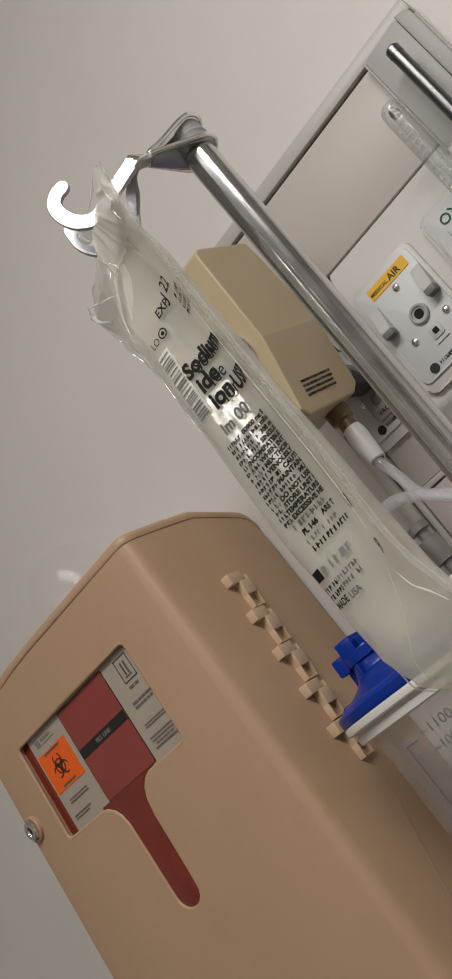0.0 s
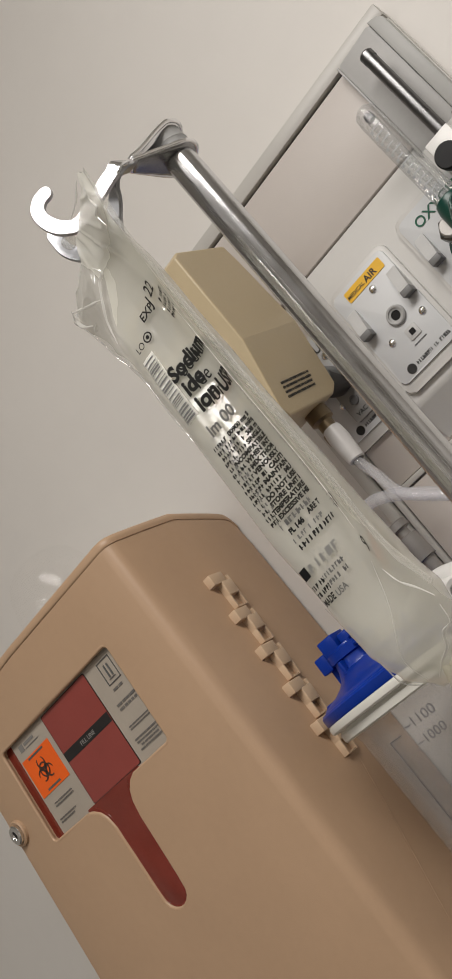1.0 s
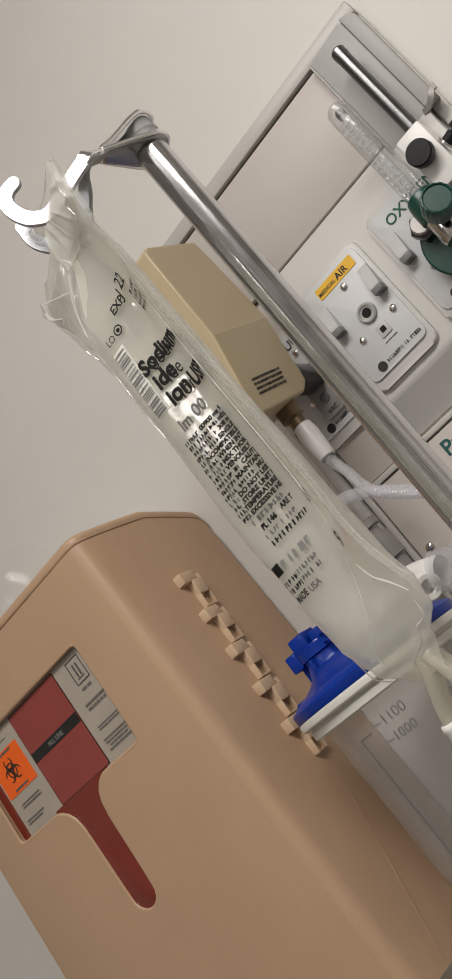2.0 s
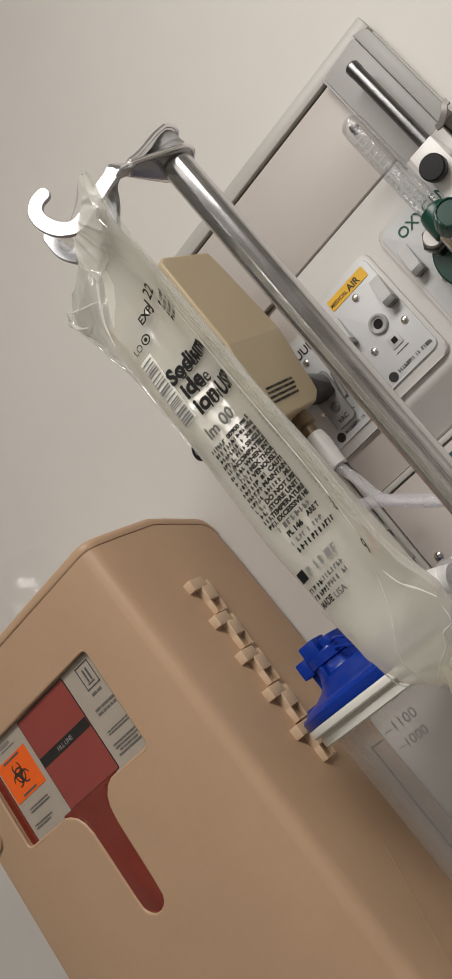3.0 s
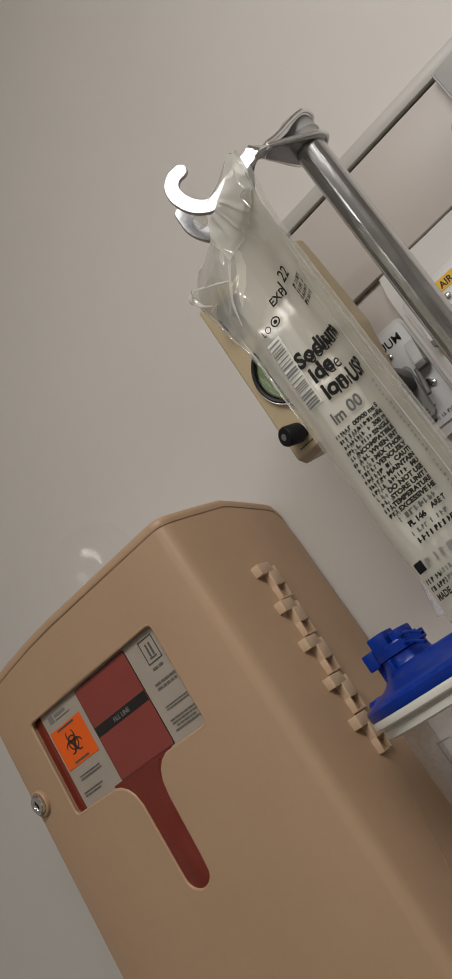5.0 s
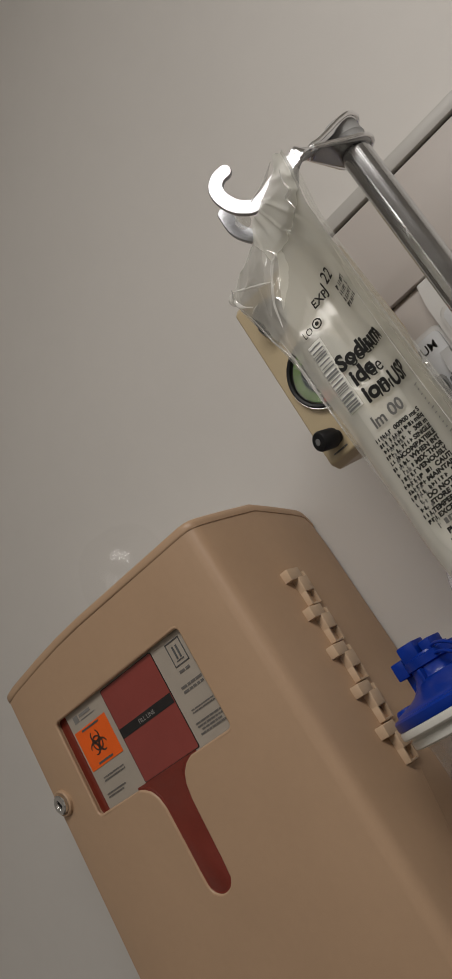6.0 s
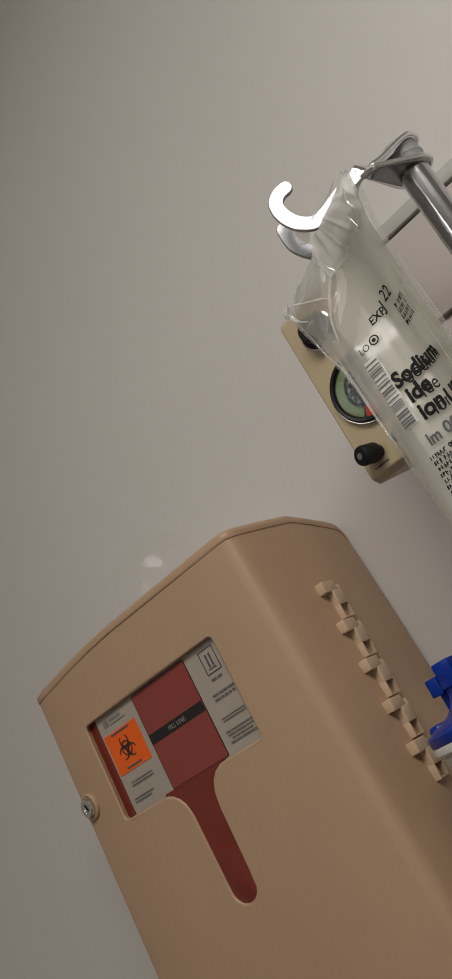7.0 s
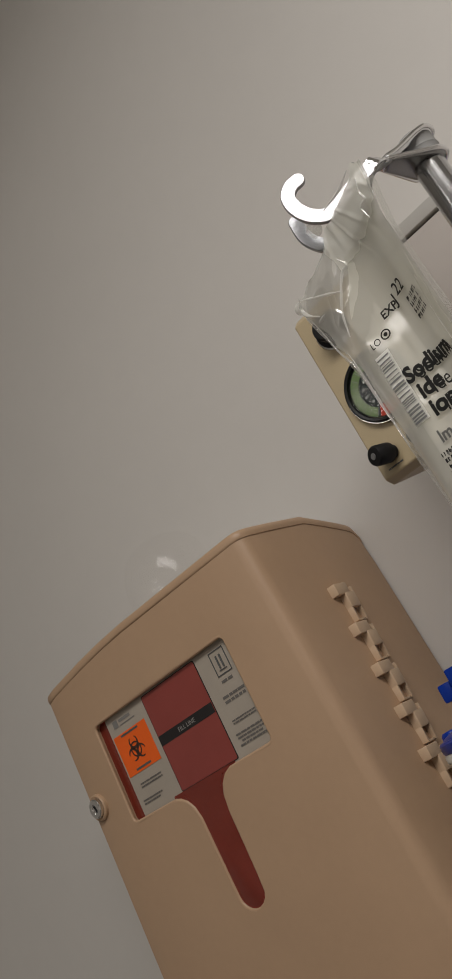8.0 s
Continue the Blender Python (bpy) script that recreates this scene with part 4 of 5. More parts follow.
part("channel_flange", slab([(0.4522, 1.7215), (0.4632, 1.7225), (0.4632, 1.8150), (0.4600, 1.8195), (0.4522, 1.8222)], 0.1345, 0.1466, 0.0012), FLANGE, channel, "pale side flange of the channel")
part("channel_hook", strip([(0.4490, 0.136, 1.7195), (0.4540, 0.134, 1.7185), (0.4600, 0.132, 1.7210), (0.4640, 0.132, 1.7250), (0.4675, 0.132, 1.7250)], lambda i: (0, -1, 0), 0.0055, 0.0014), GREYMETAL, channel)
part("rod", rod((0.4383, 0.1180, 1.6400), (0.4383, 0.1180, 1.7975), 0.0054, 22, 0.0012), STEEL_DARK, channel)
part("rod_tip", lathe([(0.0057, 0), (0.0057, 0.006), (0.0046, 0.0075), (0, 0.008)], 22, Matrix.Translation((0.4383, 0.118, 1.7900))), STEEL_DARK, channel)
clamp = thing("rod_clamp", (0.434, 0.105, 1.66), "white clamp block with a black round knob, on the chrome rod", "clamp")
part("block", bm_box((0.4245, 0.1000, 1.6550), (0.4460, 0.1270, 1.7045), 0.0016), WHITE, clamp)
part("knob", lathe([(0.0050, 0), (0.0050, 0.003), (0.0090, 0.0030), (0.0096, 0.0042), (0.0096, 0.0105), (0.0086, 0.0118), (0, 0.0120)], 30, towards((0.4335, 0.1000, 1.6825), (0, -1, 0))), BLACK, clamp, "black round knob")
part("side_bolt", lathe([(0.0046, 0), (0.0046, 0.008), (0.0030, 0.0085), (0.0030, 0.010), (0.0062, 0.0105), (0.0062, 0.018), (0.0050, 0.019), (0, 0.019)], 22, towards((0.4480, 0.108, 1.6790), (1, -0.1, 0.1))), BLACK, clamp)
part("side_washer", lathe([(0.0075, 0), (0.0075, 0.0015), (0, 0.0015)], 22, towards((0.4482, 0.108, 1.6790), (1, -0.1, 0.1))), CHROME, clamp)
part("under_bolt", rod((0.4400, 0.108, 1.6602), (0.4400, 0.108, 1.6510), 0.0062, 20, 0.001), STEEL, clamp)

def scalloped(profile, m, grips=14):
    """A turned knob with shallow finger grips round its rim."""
    bm = lathe(profile, grips * 6)
    for v in bm.verts:
        r = math.hypot(v.co.x, v.co.y)
        if r > 0.0095:
            k = 1 - 0.05 * max(0, math.cos(grips * math.atan2(v.co.y, v.co.x))) ** 2
            v.co.x, v.co.y = v.co.x * k, v.co.y * k
    return turned(bm, m)


# ---- oxygen flowmeter ----
flow = thing("oxygen_flowmeter", (0.405, 0.10, 1.60), "oxygen flowmeter with clear tube and green knob, in its outlet", "flowmeter")
FX, FY = 0.4135, 0.094
T = Matrix.Translation((FX, FY, 0))
part("outer_tube", lathe([(0.0082, 1.652), (0.0092, 1.656), (0.0092, 1.747), (0.0084, 1.754), (0.0050, 1.7575), (0, 1.758)], 28, T), CLEAR_ACRYLIC, flow, "clear plastic sight tube")
part("inner_tube", lathe([(0.0030, 1.656), (0.0040, 1.746), (0.0030, 1.748)], 20, T), CLEAR_ACRYLIC, flow)
part("stopper", lathe([(0, 1.7460), (0.0030, 1.7462), (0.0038, 1.7490), (0.0030, 1.7525), (0, 1.7530)], 20, T), BLACK, flow)
bm = bmesh.new()
for k in range(12):
    z = 1.672 + k * 0.0058
    bm_box((FX - 0.0035, FY - 0.0099, z), (FX + (0.0040 if k % 2 else 0.0015), FY - 0.0097, z + 0.0009), bm=bm)
    bm_box((FX - 0.0062, FY - 0.0066, z - 0.0006), (FX - 0.0040, FY - 0.0063, z + 0.0016), bm=bm)
tagged(part("scale", bm, material("scale_ink", (0.40, 0.41, 0.42), 0.5, vary=0.1, scale=120), flow), kind="stuff")
part("body", lathe([(0, 1.6220), (0.0090, 1.6220), (0.0100, 1.6250), (0.0100, 1.6450), (0.0095, 1.6460)], 30, T), STEEL, flow, "chrome valve body")
collar = part("collar", lathe([(0.0102, 1.6430), (0.0118, 1.6440), (0.0118, 1.6570), (0.0106, 1.6625), (0.0094, 1.6635)], 32, T), GREEN, flow, "green collar")
kn = towards((FX + 0.0020, FY - 0.0090, 1.6390), (0.45, -1, 0.05))
part("valve_stem", lathe([(0.0050, 0), (0.0050, 0.012)], 20, kn), CHROME, flow)
part("knob", scalloped([(0.0095, 0.0090), (0.0110, 0.0096), (0.0114, 0.0112), (0.0114, 0.0246), (0.0108, 0.0262), (0.0098, 0.0266), (0.0090, 0.0254), (0, 0.0254)], kn), GREEN, flow, "dark green knob")
ad = towards((0.4130, 0.1150, 1.6290), (0.05, -1, 0))
part("adapter_disc", lathe([(0.0270, -0.004), (0.0290, -0.003), (0.0290, 0.0020), (0.0275, 0.0035), (0, 0.0040)], 44, ad), GREEN, flow, "green outlet adapter disc")
part("adapter_neck", rod((0.3985, 0.1235, 1.6458), (0.4020, 0.0960, 1.6500), 0.0085, 26, 0.001), GREYMETAL, flow)
part("nut", lathe([(0.0115, 0), (0.0115, 0.009), (0.0100, 0.010)], 6, towards((0.4010, 0.1090, 1.6480), (0.1, -1, 0.1))), STEEL_DARK, flow)
part("lettering", on_front(letters("OXYGEN", 0.0050, 0.0001), 0.3905, 0.1105, 1.6420), WHITEINK, flow)

# ---- infusion pole ----
PX, PY, PR = 0.3833, -0.1691, 0.0078
pole = thing("infusion_pole", (PX, PY, 0), "brushed steel infusion pole with chrome hooks, standing on floor", "infusion pole")
part("pole", lathe([(PR, 0.03), (PR, 1.6758), (PR - 0.0006, 1.6764), (0, 1.6764)], 48, Matrix.Translation((PX, PY, 0))), POLE_STEEL, pole)
part("base", lathe([(0, 0), (0.20, 0), (0.205, 0.006), (0.20, 0.014), (0.05, 0.026), (0.014, 0.05), (0, 0.05)], 48, Matrix.Translation((PX, PY, 0))), STEEL, pole)
part("collar", lathe([(PR - 0.0016, 1.6762), (PR - 0.0008, 1.6766), (PR - 0.0008, 1.6776), (PR - 0.002, 1.6778)], 40, Matrix.Translation((PX, PY, 0))), CHROME, pole)
part("cap", lathe([(PR + 0.0014, 1.6790), (PR + 0.0014, 1.6830), (PR + 0.0018, 1.6840), (PR + 0.0014, 1.6850), (PR + 0.0014, 1.6890), (PR + 0.0014, 1.6925), (PR, 1.6938), (0, 1.6940)], 40, Matrix.Translation((PX, PY, 0))), material("cap_grey", (0.30, 0.30, 0.295), 0.45, vary=0.05, scale=60), pole, "grey plastic end cap")
E_DIR = Vector((math.cos(radians(28)), math.sin(radians(28)), 0))
M_DIR = Vector((math.sin(radians(28)), -math.cos(radians(28)), 0))


def hook_at(e, z, off=0.0):
    p = Vector((0.345, -0.223, 0)) + E_DIR * e + M_DIR * off
    return (p.x, p.y, z)


# two pear-shaped straps lie above and below the cap and meet in a neck
JOIN = (0.3735, -0.1945, 1.6800)
NECK = Vector((JOIN[0] - PX, JOIN[1] - PY, 0))
NECK_LONG = NECK.length
NECK_DIR = NECK / NECK_LONG
NECK_SIDE = Vector((-NECK_DIR.y, NECK_DIR.x, 0))


def strap_rim(r, neck):
    """The strap's outline: round the pole and straight to the neck, as (along, across)."""
    lean = math.acos((r - neck) / NECK_LONG)
    rim = [(r * math.cos(lean + (2 * math.pi - 2 * lean) * k / 28), r * math.sin(lean + (2 * math.pi - 2 * lean) * k / 28)) for k in range(29)]
    for k in range(1, 9):
        rim.insert(0, (rim[0][0] + (NECK_LONG - rim[0][0]) / (9 - k), rim[0][1] + (neck - rim[0][1]) / (9 - k)))
        rim.append((rim[-1][0] + (NECK_LONG - rim[-1][0]) / (9 - k), rim[-1][1] + (-neck - rim[-1][1]) / (9 - k)))
    return rim


def strap_place(s, w, z_ring, z_neck):
    t = min(1, max(0, (s - 0.001) / (NECK_LONG - 0.001)))
    t = t * t * (3 - 2 * t) * 0.5 + t * 0.5
    return Vector((PX, PY, z_ring + (z_neck - z_ring) * t)) + NECK_DIR * s + NECK_SIDE * w


def strap(z_ring, z_neck, thick, r, neck):
    rim = strap_rim(r, neck)
    bm = bmesh.new()
    rows = []
    for lift, inset in [(thick * (0.5 - 0.5 * math.cos(math.pi * q / 8)), thick * 0.8 * (1 - math.sin(math.pi * q / 8))) for q in range(9)]:
        row = []
        for s, w in rim:
            k = 1 - inset / max(0.003, math.hypot(s, w))
            p = strap_place(s * k, w * k, z_ring, z_neck)
            row.append(bm.verts.new((p.x, p.y, strap_place(s, w, z_ring, z_neck).z + lift)))
        rows.append(row)
    n = len(rim)
    for a, b in zip(rows, rows[1:]):
        for k in range(n):
            bm.faces.new((a[k], a[(k + 1) % n], b[(k + 1) % n], b[k]))
    for row in (rows[0], rows[-1]):  # the broad faces, as ladders from side to side
        for k in range(n // 2):
            i, j = k, n - 1 - k
            if j - i > 2:
                bm.faces.new((row[i], row[i + 1], row[j - 1], row[j]))
    return bm


part("strap", strap(1.6905, 1.6796, 0.0030, PR + 0.0024, 0.0038), STRAP, pole)
part("strap", strap(1.6764, 1.6778, 0.0032, PR + 0.0020, 0.0038), SHADED_STRAP, pole)
# Beads added round both straps to carry the glint of their edges.
for z_ring, z_neck, r in ((1.6922, 1.6812, PR + 0.0026), (1.6782, 1.6794, PR + 0.0024)):
    part("glint_bead", hose([tuple(strap_place(x, w, z_ring, z_neck)) for x, w in [(NECK_LONG + 0.0005, 0.0005)] + strap_rim(r, 0.0034) + [(NECK_LONG + 0.0005, -0.0005)]], 0.0012, 12, 1), EDGE_GLINT, pole, "bright bead added along the strap for its edge highlight")
NECK_AT = Vector(JOIN) - NECK_DIR * 0.0045
part("hook_arm", strip([tuple(NECK_AT), JOIN, hook_at(0.0330, 1.6772, -0.001), hook_at(0.0285, 1.6747), hook_at(0.0240, 1.6730)], lambda i: (0.335 * min(1, 2.2 * i), -0.942 * min(1, 2.2 * i), 1.02 - min(1, 2.2 * i)), 0.0070, 0.0022), STRAP, pole)
part("hook_arm", strip([tuple(NECK_AT), (JOIN[0], JOIN[1], JOIN[2] - 0.0005), hook_at(0.0290, 1.6760, -0.006), hook_at(0.0225, 1.6705, -0.011), hook_at(0.0160, 1.6640, -0.014)], lambda i: (0.335 * i, -0.942 * i, 1.02 - i), 0.0078, 0.0026), ZINC, pole)


def flat_hook(curve, off, w, thick):
    """A hook stamped from plate: curve in (share along the plate, height), with a round end."""
    pts = spline([(e, z, 0) for e, z in curve], 8)
    left, right = [], []
    for i, p in enumerate(pts):
        way = (pts[min(i + 1, len(pts) - 1)] - pts[max(i - 1, 0)]).normalized()
        side = Vector((-way.y, way.x, 0)) * (w / 2)
        left.append(p + side)
        right.append(p - side)
    tip = [pts[-1] + Vector((way.x * math.sin(a) - way.y * math.cos(a), way.y * math.sin(a) + way.x * math.cos(a), 0)) * (w / 2) for a in [math.pi * k / 8 for k in range(1, 8)]]
    rim = left + tip + right[::-1]
    bm = bmesh.new()
    rows = []
    for d, inset in ((-thick / 2, 0.0003), (-thick / 2 + 0.0004, 0), (thick / 2 - 0.0004, 0), (thick / 2, 0.0003)):
        row = []
        for k, p in enumerate(rim):
            c = pts[min(k, len(pts) - 1)] if k < len(left) + len(tip) else pts[len(rim) - 1 - k]
            q = p + (c - p).normalized() * inset
            row.append(bm.verts.new(hook_at(q.x, q.y, off + d)))
        rows.append(row)
    n = len(rim)
    for a, b in zip(rows, rows[1:]):
        for k in range(n):
            bm.faces.new((a[k], a[(k + 1) % n], b[(k + 1) % n], b[k]))
    m = len(left)
    for row in (rows[0], rows[-1]):
        for k in range(m - 1):
            bm.faces.new((row[k], row[k + 1], row[n - 2 - k], row[n - 1 - k]))
        bm.faces.new(row[m - 1:m + len(tip) + 1])
    return bm


front_hook = [(0.0290, 1.6745), (0.0230, 1.6725), (0.0150, 1.6694), (0.0080, 1.6662), (0.0015, 1.6652), (-0.0050, 1.6697), (-0.0085, 1.6770), (-0.0085, 1.6835), (-0.0050, 1.6875), (-0.0010, 1.6885)]
part("hook", flat_hook(front_hook, 0, 0.0070, 0.0026), HOOK_ZINC, pole, "flat bright zinc hook")
back_hook = [(0.0172, 1.6650), (0.0155, 1.6620), (0.0130, 1.6580), (0.0080, 1.6540), (-0.0030, 1.6590), (-0.0095, 1.6680), (-0.0102, 1.6785)]
part("hook", flat_hook(back_hook, -0.014, 0.0068, 0.0026), ZINC, pole, "flat dull zinc hook")

# ---- infusion bag ----
BAG_TOP, BAG_BOT = 1.6570, 1.4140


def lerp_table(table, z):
    for (z1, *a), (z0, *b) in zip(table, table[1:]):
        if z >= z0:
            t = min(1, max(0, (z1 - z) / (z1 - z0)))
            t = t * t * (3 - 2 * t)
            return [p + (q - p) * t for p, q in zip(a, b)]
    return list(table[-1][1:])


# height; left seam x, y; front x, y; print edge x, y; right seam x, y; back x, y
BAG = [
    (1.6570, 0.3025, -0.1990, 0.3280, -0.2150, 0.3530, -0.2305, 0.3802, -0.2490, 0.3400, -0.2215),
    (1.6480, 0.3030, -0.1990, 0.3290, -0.2165, 0.3545, -0.2300, 0.3798, -0.2500, 0.3420, -0.2190),
    (1.6300, 0.3085, -0.2010, 0.3290, -0.2185, 0.3560, -0.2275, 0.3760, -0.2490, 0.3460, -0.2100),
    (1.6000, 0.3130, -0.2010, 0.3290, -0.2220, 0.3570, -0.2260, 0.3755, -0.2480, 0.3460, -0.2030),
    (1.5600, 0.3160, -0.2030, 0.3300, -0.2260, 0.3590, -0.2280, 0.3770, -0.2500, 0.3480, -0.2040),
    (1.5000, 0.3200, -0.2040, 0.3290, -0.2260, 0.3610, -0.2310, 0.3790, -0.2520, 0.3500, -0.2030),
    (1.4600, 0.3230, -0.2050, 0.3300, -0.2250, 0.3610, -0.2380, 0.3800, -0.2540, 0.3530, -0.2010),
    (1.4400, 0.3250, -0.2090, 0.3330, -0.2270, 0.3620, -0.2430, 0.3870, -0.2580, 0.3560, -0.2040),
    (1.4330, 0.3280, -0.2100, 0.3350, -0.2270, 0.3630, -0.2430, 0.3895, -0.2595, 0.3560, -0.2070),
    (1.4255, 0.3315, -0.2115, 0.3385, -0.2275, 0.3620, -0.2405, 0.3805, -0.2538, 0.3560, -0.2120),
    (1.4140, 0.3450, -0.2205, 0.3490, -0.2240, 0.3580, -0.2335, 0.3740, -0.2480, 0.3550, -0.2290),
]


def bag_ring(z):
    lx, ly, fx, fy, px, py, rx, ry, bx, by = lerp_table(BAG, z)
    front = spline([(lx, ly, z), (fx, fy, z), (px, py, z), (rx, ry, z)], 36)
    t = min(1, max(0, (1.657 - z) / 0.035)) * min(1, max(0.15, (z - 1.415) / 0.03))
    c = Vector((rx + bx, ry + by, 0)) / 2 + Vector((0.004, 0.006, 0)) * t
    e = Vector((lx + bx, ly + by, 0)) / 2 + Vector((-0.003, 0.005, 0)) * t
    back = spline([(rx, ry, z), (c.x, c.y, z), (bx, by, z), (e.x, e.y, z), (lx, ly, z)], 16)
    return front, back


def bag_front(share, z):
    """A place on the bag's printed side: share 0 at the far seam, 1 at the near seam."""
    front, _ = bag_ring(z)
    i = min(max(share, 0), 1) * (len(front) - 1)
    k = min(int(i), len(front) - 2)
    return front[k].lerp(front[k + 1], i - k)


bag = thing("infusion_bag", (0.348, -0.225, BAG_BOT), "soft clear infusion bag with black print, hanging from a chrome hook", "infusion bag")
rings = []
N = 220
CHORD, NORMAL = Vector((0.84, -0.54, 0)), Vector((-0.54, -0.84, 0))


def ease(a):
    a = min(1, max(0, a))
    return a * a * (3 - 2 * a)


def ridge(*at):
    """Sharp creases: 1 along a line, falling off quickly to both sides."""
    return max(0, 1 - 3.2 * abs(noise.noise(Vector(at)))) ** 2


def crumple(p, z):
    """Folds shared by both films: they fan out from the hook, sharp on the far wing and along the top, faint elsewhere."""
    u = (p - Vector((0.343, -0.223, z))).dot(CHORD)
    wing = ease((z - 1.560) / 0.06) * ease((0.004 - u) / 0.03)
    top = ease((z - 1.618) / 0.03)
    ray = math.atan2(u - 0.008, 1.672 - z)
    far = math.hypot(u - 0.008, 1.672 - z)
    fold = noise.noise(Vector((ray * 2.6, far * 16, 0.3)))
    cut = ridge(ray * 1.7, far * 20, 4.1) + 0.5 * ridge(ray * 3.4, far * 38, 8.6)
    return wing * (0.0046 * fold + 0.0024 * cut) + top * (0.0010 * noise.noise(Vector((ray * 2.6, far * 9, 2))) + 0.0007 * ridge(ray * 3.0, far * 12, 1.5))


BAG_EDGE = [(-0.060, 1.6545), (-0.046, 1.6545), (-0.036, 1.6530), (-0.015, 1.6520), (-0.004, 1.6530), (0.002, 1.6590), (0.008, 1.6575), (0.0147, 1.6570), (0.026, 1.6565), (0.034, 1.6565), (0.0400, 1.6600), (0.0430, 1.6570), (0.060, 1.6545)]


def lifted(p):
    """The film's top edge, drawn up to peaks at both corners and over the hook."""
    u = (p - Vector((0.343, -0.223, p.z))).dot(CHORD)
    edge = 1.657
    for (u0, z0), (u1, z1) in zip(BAG_EDGE, BAG_EDGE[1:]):
        if u0 <= u <= u1:
            edge = z0 + (z1 - z0) * ease((u - u0) / (u1 - u0))
    return p + Vector((0, 0, (edge - 1.657) * ease((p.z - 1.636) / 0.021)))


def swell(p, z):
    """Shallow dents, and soft pleats that run down the bag."""
    n = noise.noise(Vector((p.x * 55, p.y * 55, z * 28))) * 0.0008 + noise.noise(Vector((p.x * 170, p.y * 170, z * 10 + 7))) * 0.0005 * max(0.15, min(1, (z - 1.44) / 0.04))
    n *= max(0, min(1, (1.645 - z) / 0.03))
    mid = Vector((0.345, -0.222, z))
    return (p - mid).normalized() * n if (p - mid).length > 1e-5 else Vector((0, 0, 0))


for k in range(N + 1):
    z = BAG_BOT + (BAG_TOP - BAG_BOT) * k / N
    front, back = bag_ring(z)
    ring = []
    loop = front + back[1:-1]
    for j, p in enumerate(loop):
        ring.append(lifted(p + swell(p, z) * (0.4 if j in (0, len(front) - 1) else 1) + NORMAL * crumple(p, z)))
    rings.append(ring)
film = part("film", loft(rings), BAG_FILM, bag, angle=80)
# the liquid stands free of the far wing and of the gathered top
rings = []
LIQUID_EDGE = [(1.4000, -0.060), (1.5700, -0.046), (1.5850, -0.036), (1.6000, -0.024), (1.6120, -0.016), (1.6231, -0.0125), (1.6314, -0.0074), (1.6437, -0.001), (1.7000, 0.004)]


def along(line, share):
    i = min(max(share, 0), 1) * (len(line) - 1)
    k = min(int(i), len(line) - 2)
    return line[k].lerp(line[k + 1], i - k)


def share_at(line, u):
    """The share along a run of points at which it passes u on the bag's chord."""
    us = [(p - Vector((0.343, -0.223, p.z))).dot(CHORD) for p in line]
    for k in range(len(us) - 1):
        if us[k] <= u <= us[k + 1]:
            return (k + (u - us[k]) / (us[k + 1] - us[k])) / (len(us) - 1)
    return 0.03


for k in range(61):
    z = 1.4165 + (1.6420 - 1.4165) * k / 60
    front, back = bag_ring(z)
    for (z0, u0), (z1, u1) in zip(LIQUID_EDGE, LIQUID_EDGE[1:]):
        if z0 <= z <= z1:
            edge = u0 + (u1 - u0) * (z - z0) / (z1 - z0)
    f0 = max(0.03, share_at(front, edge))
    b1 = 1 - max(0.03, share_at(back[::-1], edge))
    loop = [along(front, f0 + (0.985 - f0) * q / 23) for q in range(24)] + [along(back, 0.03 + (b1 - 0.03) * q / 17) for q in range(18)]
    mid = sum(loop, Vector()) / len(loop)
    squeeze = 0.93 * min(1, 0.35 + 0.65 * (k / 5)) * (1 - 0.10 * ease((k - 52) / 8))
    inset = [0.0013 * math.sin(math.pi * q / 23) if q < 24 else 0 for q in range(len(loop))]
    rings.append([mid + (p - mid) * squeeze + swell(p, z) * 0.3 + NORMAL * (crumple(p, z) - d) for p, d in zip(loop, inset)])
part("liquid", loft(rings), BAG_FLUID, bag, "pale yellowish clear liquid", angle=80)


# welded seams: thin flat flanges down both edges and across the top
def seam(points, face, w):
    return strip(points, face, w, 0.0007, 4, 0.0002)


part("seam", seam([bag_ring(1.645 - 0.0225 * k)[0][-1] + Vector((0.0015, -0.0020, 0)) for k in range(10)], lambda i: (-0.55, -0.84, 0), 0.0034), BAG_SEAM, bag)
part("seam", seam([bag_ring(1.645 - 0.0225 * k)[0][0] + Vector((-0.0012, 0.0010, 0)) for k in range(10)], lambda i: (-0.55, -0.84, 0), 0.0040), BAG_SEAM, bag)
part("eyelet", lathe([(0, 0), (0.0030, 0.0004), (0.0038, 0.0022), (0.0030, 0.0050), (0, 0.0060)], 18, towards((0.3395, -0.2225, 1.6630), (-0.5, 0.2, 0.5))), BAG_SEAM, bag)
part("ear_tip", lathe([(0, 0), (0.0028, 0.0006), (0.0034, 0.0020), (0.0026, 0.0040), (0, 0.0048)], 16, towards((0.3030, -0.1985, 1.6525), (-0.8, 0.3, 0.2))), BAG_FILM, bag)
